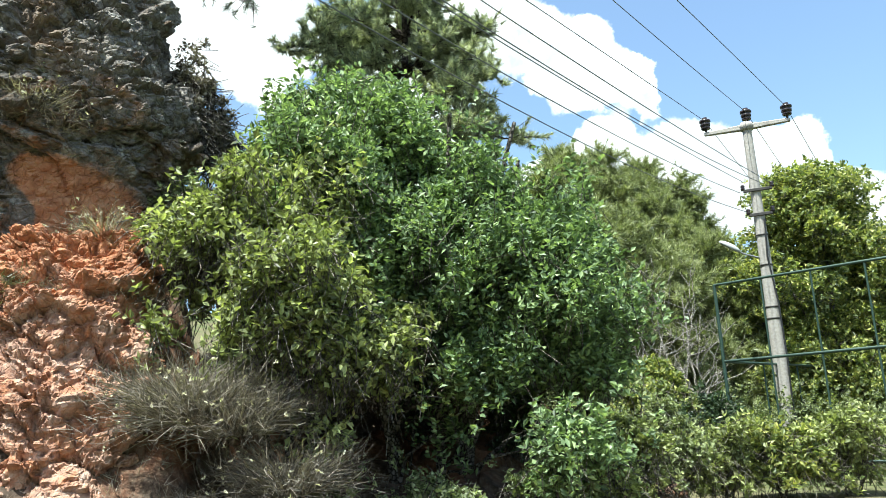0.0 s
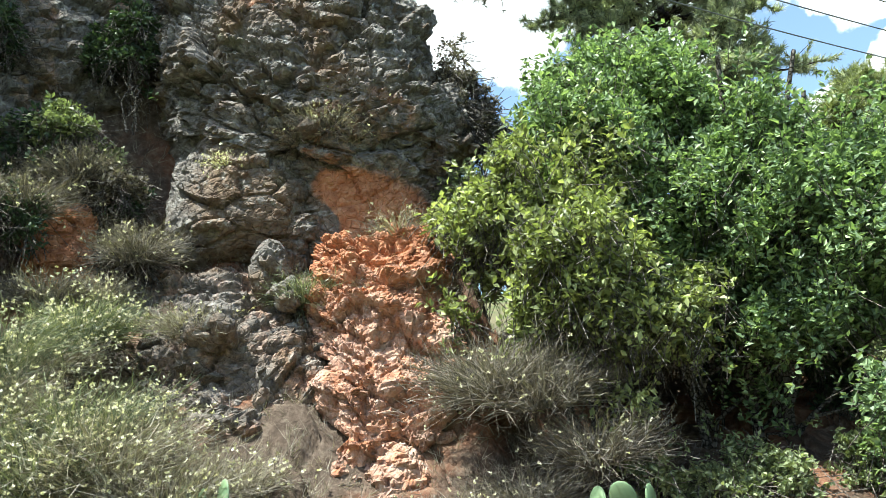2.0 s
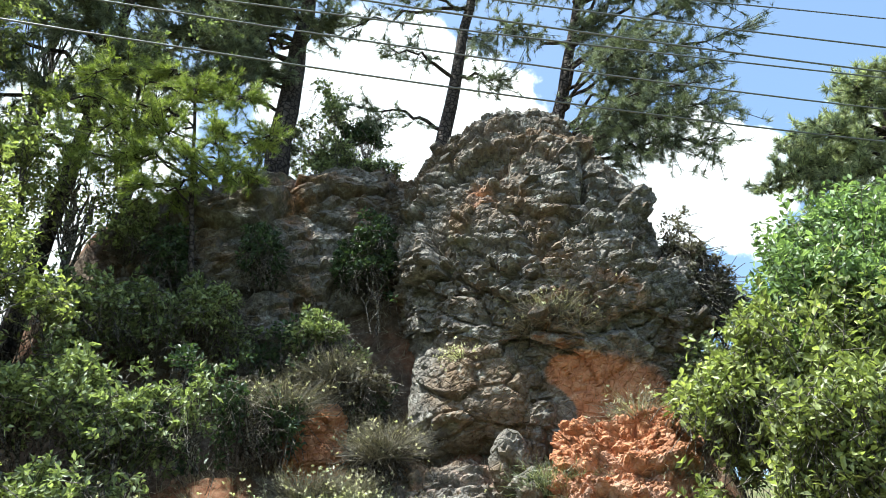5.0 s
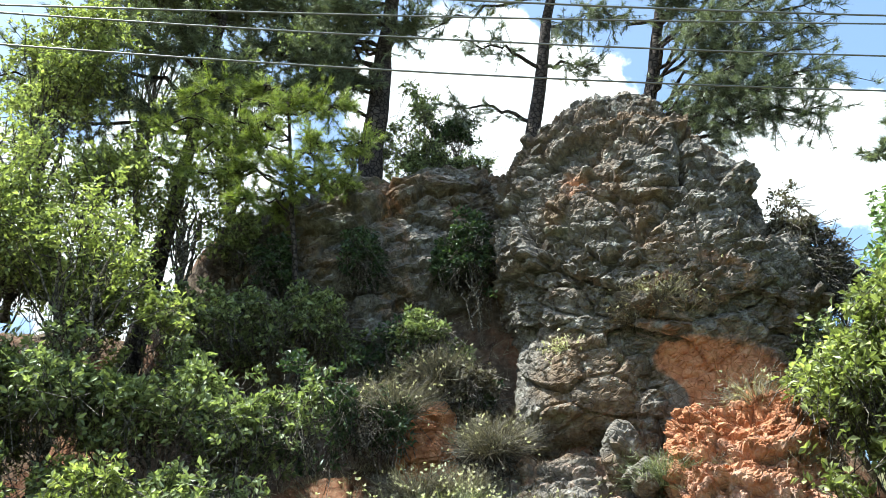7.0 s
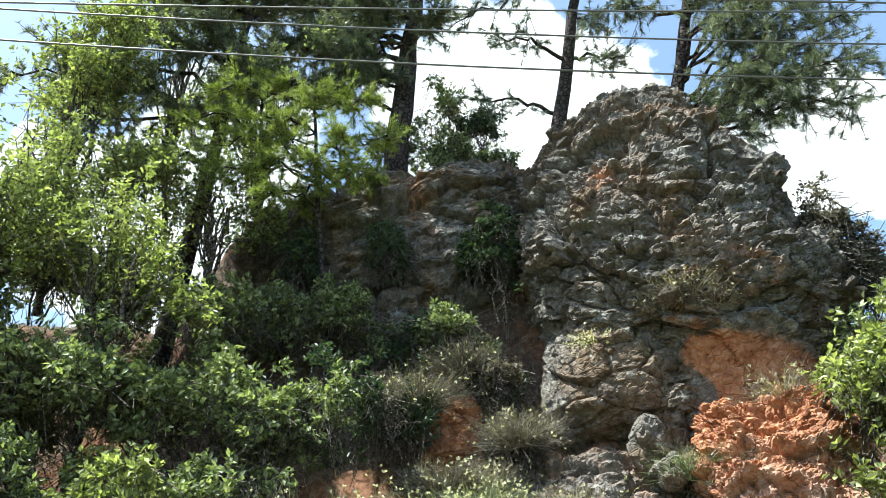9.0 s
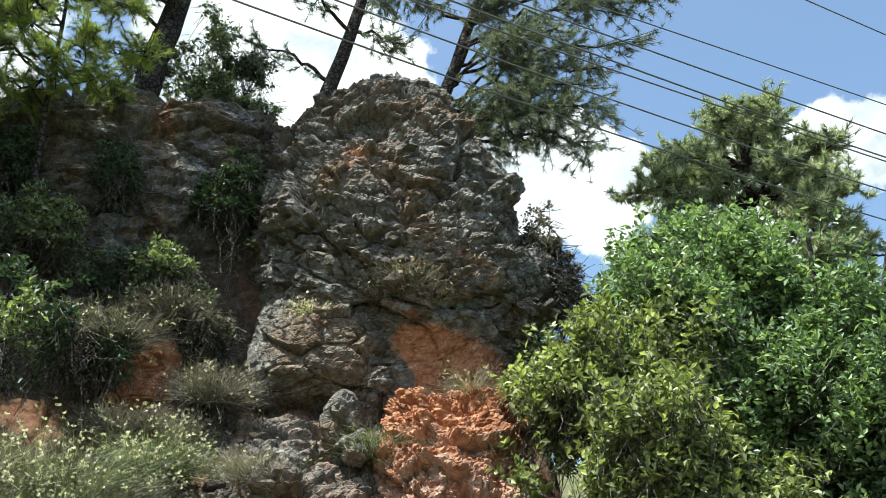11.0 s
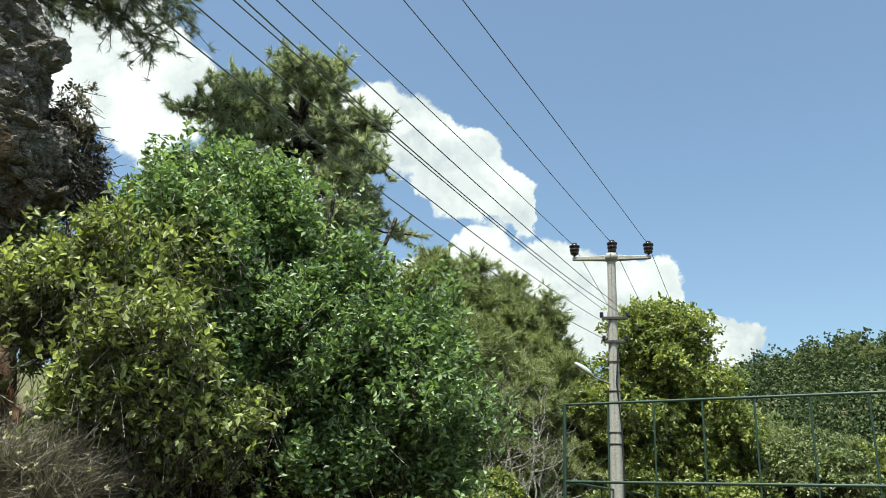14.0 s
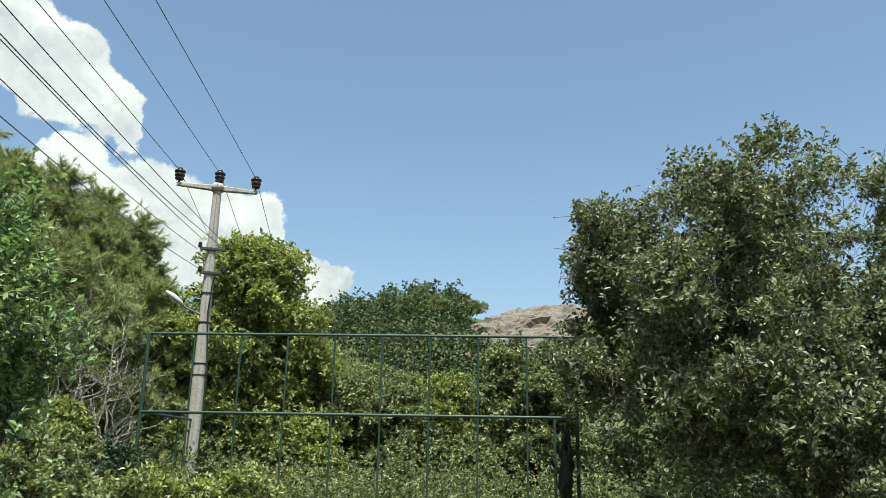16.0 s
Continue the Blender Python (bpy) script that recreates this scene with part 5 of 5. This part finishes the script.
for z, half in ((7.42, 0.36), (6.75, 0.3)):
    o = part("bracket", matted(box(2 * half, 0.08, 0.08), DARK_STEEL), pole, "dark steel bracket")
    o.matrix_local = Matrix.Translation((0, -0.14, z)) @ arm_turn
    for x in (-half, half):
        v, f = lathe([(0.0, 0.0), (0.05, 0.0), (0.06, 0.05), (0.04, 0.08), (0.06, 0.11), (0.04, 0.15), (0.0, 0.16)], 12)
        o = part("spool", raw_mesh("spool", v, f, [PORCELAIN]), pole)
        o.location = Vector((0, -0.14, z)) + arm_turn @ Vector((x, 0, 0.02))
        LOWS.append(Vector(o.location) + Vector((0, 0, 0.08)))
for z in (4.3, 4.0, 5.4, 6.2):
    v, f = lathe([(0.19, -0.02), (0.2, -0.02), (0.2, 0.02), (0.19, 0.02)], 20)
    o = part("clamp", raw_mesh("clamp", v, f, [DARK_STEEL]), pole)
    o.location = (0, 0, z)
    o.scale = (0.9 - 0.03 * (z - 3), 0.9 - 0.03 * (z - 3), 1)
v, f = tube([(0.05, -0.2, 6.6), (-0.02, -0.2, 5.6), (0.1, -0.19, 4.4), (0.12, -0.2, 3.0), (0.08, -0.21, 1.8), (0.14, -0.2, 0.1)], [0.022] * 6, 6)
part("cable", raw_mesh("cable", v, f, [CABLE]), pole, "black cable strapped to the shaft")
v, f = tube([tuple(arm_turn @ Vector(q)) for q in ((-0.1, -0.05, 5.6), (-0.5, -0.1, 5.75), (-0.75, -0.15, 5.95))], [0.025] * 3, 8)
part("lamp_arm", raw_mesh("lamp_arm", v, f, [STEEL]), pole)
lamp = thing("street_lamp", POLE + arm_turn @ Vector((-0.7, -0.15, 5.9)), "grey street lamp head on the utility pole", "street lamp")
bm = bmesh.new()
bmesh.ops.create_uvsphere(bm, u_segments=20, v_segments=12, radius=1.0)
for q in bm.verts:
    q.co = Vector((q.co.x * 0.3 - 0.15, q.co.y * 0.11, max(q.co.z, -0.45) * 0.09))
me = bpy.data.meshes.new("housing")
bm.to_mesh(me)
bm.free()
me.polygons.foreach_set("use_smooth", np.full(len(me.polygons), True))
o = part("housing", matted(me, LAMP_SHELL), lamp)
o.matrix_local = arm_turn @ Matrix.Rotation(radians(35), 4, "Y")


def wire(a, b, sag, mat=WIRE, r=0.009, label="thin overhead power line running from the pole"):
    a, b = Vector(a), Vector(b)
    v, f = tube(bend(a, b, 40, -sag) - np.array(tuple(a)), [r] * 40, 5)
    o = new("power_line", raw_mesh("power_line", v, f, [mat]))
    o.location = a
    return tagged(o, label, "power line", "overhead lines")


SPAN = 46.0
# bearing, rise and sag of each line on its way to the next pole up the road
for q, (way, up, sag) in zip(INS, ((143.95, -2.87, -0.08), (143.6, 0.0, 0.55), (143.67, -3.44, -0.37))):
    a = POLE + q + Vector((0, 0, 0.3))
    wire(a, a + compass(way) * SPAN + Vector((0, 0, up)), sag)
    far = spot(-31.6, 75, 0.9) + Vector((q.x * 0.8, q.y, 0))
    wire(a, far, 0.6)
for x, z, way, up, sag in ((-0.3, 6.86, 143.32, 3.88, 2.07), (-0.36, 7.38, 143.55, 3.1, 1.86), (-0.3, 7.7, 143.52, 0.69, 0.88), (0.3, 7.5, 143.82, 2.27, 1.87), (0.36, 7.58, 142.55, 1.22, 0.86)):
    a = POLE + arm_turn @ Vector((x, -0.14, z))
    wire(a, a + compass(way) * SPAN + Vector((0, 0, up)), sag)

# ---- fence ----
F0, F1 = spot(-19.3, 19.0, 0), spot(-49.3, 17.5, 0)
F0.z = F1.z = 0
fence = thing("sports_fence", F0, "tall dark green tubular fence frame of a sports pitch", "fence")
run = F1 - F0
H, MID, LOW = 4.38, 2.64, 0.45
CELLS = 9
for k in range(CELLS + 1):
    p = run * (k / CELLS)
    main = k in (0, CELLS)
    v, f = tube([p + Vector((0, 0, -0.1)), p + Vector((0, 0, H))], [0.04 if main else 0.022] * 2, 8)
    part("post", raw_mesh("post", v, f, [FENCE_PAINT]), fence)
for z, r in ((H, 0.032), (MID, 0.034), (LOW, 0.03)):
    v, f = tube([Vector((0, 0, z)), run + Vector((0, 0, z))], [r] * 2, 8)
    part("rail", raw_mesh("rail", v, f, [FENCE_PAINT]), fence)
side = Vector((-run.y, run.x, 0)).normalized() * 9
for k in range(1, 5):
    p = side * (k / 4)
    v, f = tube([p + Vector((0, 0, -0.1)), p + Vector((0, 0, MID))], [0.022] * 2, 8)
    part("post", raw_mesh("post", v, f, [FENCE_PAINT]), fence)
v, f = tube([Vector((0, 0, MID)), side + Vector((0, 0, MID))], [0.03] * 2, 8)
part("rail", raw_mesh("rail", v, f, [FENCE_PAINT]), fence)

# doubled end post with bundled netting
for k, gap_ in enumerate((0.48,)):
    p = run * (1 - gap_ / run.length)
    v, f = tube([p + Vector((0, 0, -0.1)), p + Vector((0, 0, MID))], [0.03] * 2, 8)
    part("post", raw_mesh("post", v, f, [FENCE_PAINT]), fence)
net = thing("net_bundle", F1 - run.normalized() * 0.24 + Vector((0, 0, 0.0)), "bundled black netting tied up between two fence posts", "net")
rs = np.random.RandomState(5)
for k in range(9):
    a = Vector((0.12 * rs.randn(), 0.06 * rs.randn(), 0.4 + 0.1 * rs.rand()))
    b = Vector((0.08 * rs.randn(), 0.05 * rs.randn(), MID - 0.1 - 0.25 * rs.rand()))
    v, f = tube(bend(a, b, 12, 0, 0.035, rs), 0.03 + 0.035 * np.sin(np.linspace(0, 3.14, 12)), 7, 0.5, k)
    part("fold", raw_mesh("fold", v, f, [CABLE]), net)

# ---- trees beyond the fence ----
def far_tree(name, az, d, height, width, leaf, label, seed, tips=2600, size=0.16, low=0.12, bark=None):
    base = spot(az, d, 0)
    base.z = float(ground_height(np.array([az]), np.array([d]))[0]) - 0.1
    rs = np.random.RandomState(seed)
    cl = []
    for k in range(130):
        s = low + (0.97 - low) * rs.rand() ** 0.8
        w = width * 0.5 * math.sqrt(max(0.05, math.sin(math.pi * min(0.98, 0.12 + 0.86 * s) ** 0.9)))
        a = rs.rand() * 6.28
        q = w * (0.2 + 0.65 * rs.rand())
        r = width * (0.085 + 0.05 * rs.rand())
        cl.append((base.x + q * math.cos(a), base.y + q * math.sin(a), base.z + height * s - r * 0.5, r, r, r * 0.85))
    st = [(curve_pts(base, base + Vector((0.2, 0, height * 0.8)), 9, (0.1, 0, 0), 0.04, seed), 0.12)]
    return broadleaf(name, base, st, cl, tips, 7, leaf, bark or GREY_BARK, size, label, seed, 0.04, visible_limbs=12)


def far_pine(az, d, height, seed, width=3.4, leaf=None, label="grey-green pine in the wood behind the fence"):
    base = spot(az, d, 0)
    base.z = float(ground_height(np.array([az]), np.array([d]))[0]) - 0.1
    rs = np.random.RandomState(seed)
    ends = ring_ends(base, np.linspace(base.z + height * 0.25, base.z + height * 0.97, 12), lambda z: width * 0.5 * min(1, 0.25 + 1.5 * (1 - (z - base.z) / height)), 4, rs, -0.25)
    return pine("pine", base, base + Vector((0, 0, height)), 0.13, ends, label, seed, leaf or WOOD_NEEDLE, 0.26, 0.022, 24, 8, 11, 0.7, 0.03, 8, droop=-0.35)


YEL = "broadleaf tree with yellowing green leaves behind the pole"
GRN = "green thicket tree behind the sports fence"
far_tree("broadleaf_tree", -26.0, 26.5, 9.0, 6.6, GOLD_LEAF, YEL, 81, 12000, 0.15)
far_tree("broadleaf_tree", -21.8, 27.0, 6.4, 2.8, GOLD_LEAF, YEL, 82, 4500, 0.15)
far_tree("broadleaf_tree", -29.3, 27.0, 6.3, 3.0, GOLD_LEAF, YEL, 83, 4500, 0.15)
for k, (az, d, h, w) in enumerate([(-17.5, 25, 3.6, 3), (-24, 25, 3.4, 3.0), (-33.5, 27, 4.6, 3.6), (-37, 26, 4.2, 3.4), (-40.5, 27, 4.8, 3.6), (-44.5, 25, 5.4, 3.4), (-47.5, 24, 4.6, 3.0), (-30.5, 25, 3.0, 2.8), (-35, 34, 6.6, 4.5), (-42.5, 24, 2.6, 2.4), (-14, 20, 3.0, 2.6)]):
    far_tree("thicket_tree", az, d, h, w, (THICKET_LEAF, GOLD_LEAF, THICKET_LEAF)[k % 3], GRN, 90 + k, 3600, 0.14, 0.03)
for k, (az, d, h) in enumerate([(-12.4, 27, 10.5), (-14.9, 30, 11.0), (-17.6, 31, 10.4), (-19.6, 36, 9.6), (-10, 25, 10.0), (-16.2, 27, 8.6), (-13.2, 23, 7.0), (-15.6, 24, 6.2), (-18.4, 26, 6.8), (-11.2, 22, 6.6), (-31.5, 42, 9.5), (-34.5, 46, 10.0), (-37.5, 50, 10.5), (-33, 38, 7.5), (-8, 24, 8.5)]):
    far_pine(az, d, h, 120 + k)

# low scrub along the fence foot
rs = np.random.RandomState(77)
n = 260
az, d = -10 - 44 * rs.rand(n), 20 + 7 * rs.rand(n)
hgt = np.where(d < 19, 0.3, 0.6) + 0.8 * rs.rand(n) ** 1.6
cl = np.stack([-np.sin(np.radians(az)) * d, np.cos(np.radians(az)) * d, hgt * 0.6, hgt * 0.8, hgt * 0.8, hgt * 0.7], 1)
p, w = clump_tips(cl, 15000, rs, 0.4, fray=0.4)
v, f = leaves(p, w, 7, 0.1, 0.055, rs)
tagged(new("scrub", raw_mesh("scrub", v, f, [THICKET_LEAF], False)), "low green scrub behind and under the sports fence", "scrub", kind="stuff")

# bare grey saplings in front of the pines
def bare_tree(az, d, height, seed):
    rs = np.random.RandomState(seed)
    base = spot(az, d, 0)
    base.z = -0.1
    tree = thing("bare_tree", base, "leafless pale grey sapling with thin forked branches", "tree")
    main = curve_pts((0, 0, 0), (0.4 * rs.randn(), 0.3, height), 10, (0.2 * rs.randn(), 0, 0), 0.05, seed)
    v, f = tube(main, np.linspace(0.05, 0.012, 10), 7, 0.2, seed)
    part("trunk", raw_mesh("trunk", v, f, [PALE_TWIG]), tree)
    for k in range(9):
        i = rs.randint(3, 9)
        e = main[i] + np.array((rs.randn() * 0.7, rs.randn() * 0.4, 0.5 + 0.7 * rs.rand()))
        q = bend(main[i], e, 6, -0.1, 0.04, rs)
        bits = [tube(q, np.linspace(0.022, 0.007, 6), 5)]
        for _ in range(4):
            j = rs.randint(2, 6)
            bits.append(tube(bend(q[j], q[j] + np.array((rs.randn() * 0.3, rs.randn() * 0.3, 0.25 + 0.3 * rs.rand())), 4, 0, 0.02, rs), (0.01, 0.008, 0.006, 0.004), 4))
        v, f = join(bits)
        part("branch", raw_mesh("branch", v, f, [PALE_TWIG]), tree)


for k, (az, d, h) in enumerate([(-14.2, 20.5, 5.0), (-15.8, 21, 5.6), (-17.4, 21, 4.6), (-18.3, 22, 4.2), (-13.2, 20, 3.6), (-16.6, 20, 3.2)]):
    bare_tree(az, d, h, 150 + k)

# big tree at the end of the fence
c = spot(-64, 15.5, 0)
c.z = 0
crown = np.concatenate([dome((c.x, c.y, 3.6), (4.9, 4.2, 4.6), 420, 0.42, RS, -0.8, 0.8, 0.3), dome(spot(-51, 15.8, 8), (1.3, 1.2, 1.7), 50, 0.32, RS, -0.8, 0.8, 0.3), dome(spot(-53, 15.6, 14), (1.4, 1.3, 1.5), 50, 0.34, RS, -0.8, 0.8, 0.3)])
stems = [(curve_pts(c + Vector((0.3 * k, 0, -0.1)), c + Vector((1.6 * math.cos(k * 2.0), 1.4 * math.sin(k * 2.0), 4.6)), 10, (0, 0, 0.3), 0.05, k), 0.13) for k in range(4)]
broadleaf("spreading_tree", c, stems, crown, 32000, 8, SMALL_LEAF, GREY_BARK, 0.105, "wide spreading tree with small grey-green leaves and a dark inside", 161, 0.045, gap=0.78, fray=0.35, spread=0.25)

# wooded hill and bare quarry slope far off
rs = np.random.RandomState(31)
n = 2000
az, d = -5 - 70 * rs.rand(n), 58 + 130 * rs.rand(n) ** 0.9
keep = ~((az < -41.5) & (az > -52) & (d > 126))
az, d = az[keep], d[keep]
h = far_height(az, d)
ctr = np.stack([-np.sin(np.radians(az)) * d, np.cos(np.radians(az)) * d, h], 1)
grow = 0.6 + 0.7 * rs.rand(len(ctr), 1)
cl = np.concatenate([np.concatenate([ctr + (0, 0, 1) * grow * up + rs.randn(len(ctr), 3) * 0.4, np.full((len(ctr), 3), wide) * grow], 1) for up, wide in ((1.0, 1.7), (2.4, 1.5), (3.8, 1.1), (5.0, 0.6))])
p, w = clump_tips(cl, 95000, rs, 0.6)
v, f = leaves(p, w, 3, 0.6, 0.42, rs, 0.3)
tagged(new("far_woods", raw_mesh("far_woods", v, f, [FAR_LEAF], False)), "green pine woods covering the distant hill", "woods", kind="stuff")
for k, (az, d, hh) in enumerate([(-38.2, 150, 7.5), (-36.4, 150, 6.0), (-35.2, 152, 5.5), (-39.4, 150, 5.0), (-33.5, 155, 5.0), (-41.8, 152, 3.0)]):
    far_pine(az, d, hh, 170 + k, 6.0)


loft_rock("quarry_slope", [(8, -46.5, 150, 18, 20), (22, -46.5, 152, 16, 20), (27.5, -47, 156, 14, 18), (30.8, -48, 160, 10, 14), (32.0, -48, 164, 1, 1)], 160, 80,
          [(1.1, 5, 71), (0.5, 1.8, 75)], "bare grey quarried hillside far behind the trees", None, None, 2.4)

# the small far pole
fp = spot(-31.6, 75, 0.9)
pole2 = thing("utility_pole", Vector((fp.x, fp.y, -7)), "small distant utility pole down in the valley", "utility pole")
v, f = tube([(0, 0, 0), (0, 0, fp.z + 7)], (0.18, 0.12), 12)
part("shaft", raw_mesh("shaft", v, f, [CONCRETE]), pole2)
o = part("crossarm", matted(box(2.2, 0.15, 0.15), CONCRETE), pole2)
o.matrix_local = Matrix.Translation((0, 0, fp.z + 6.9)) @ arm_turn
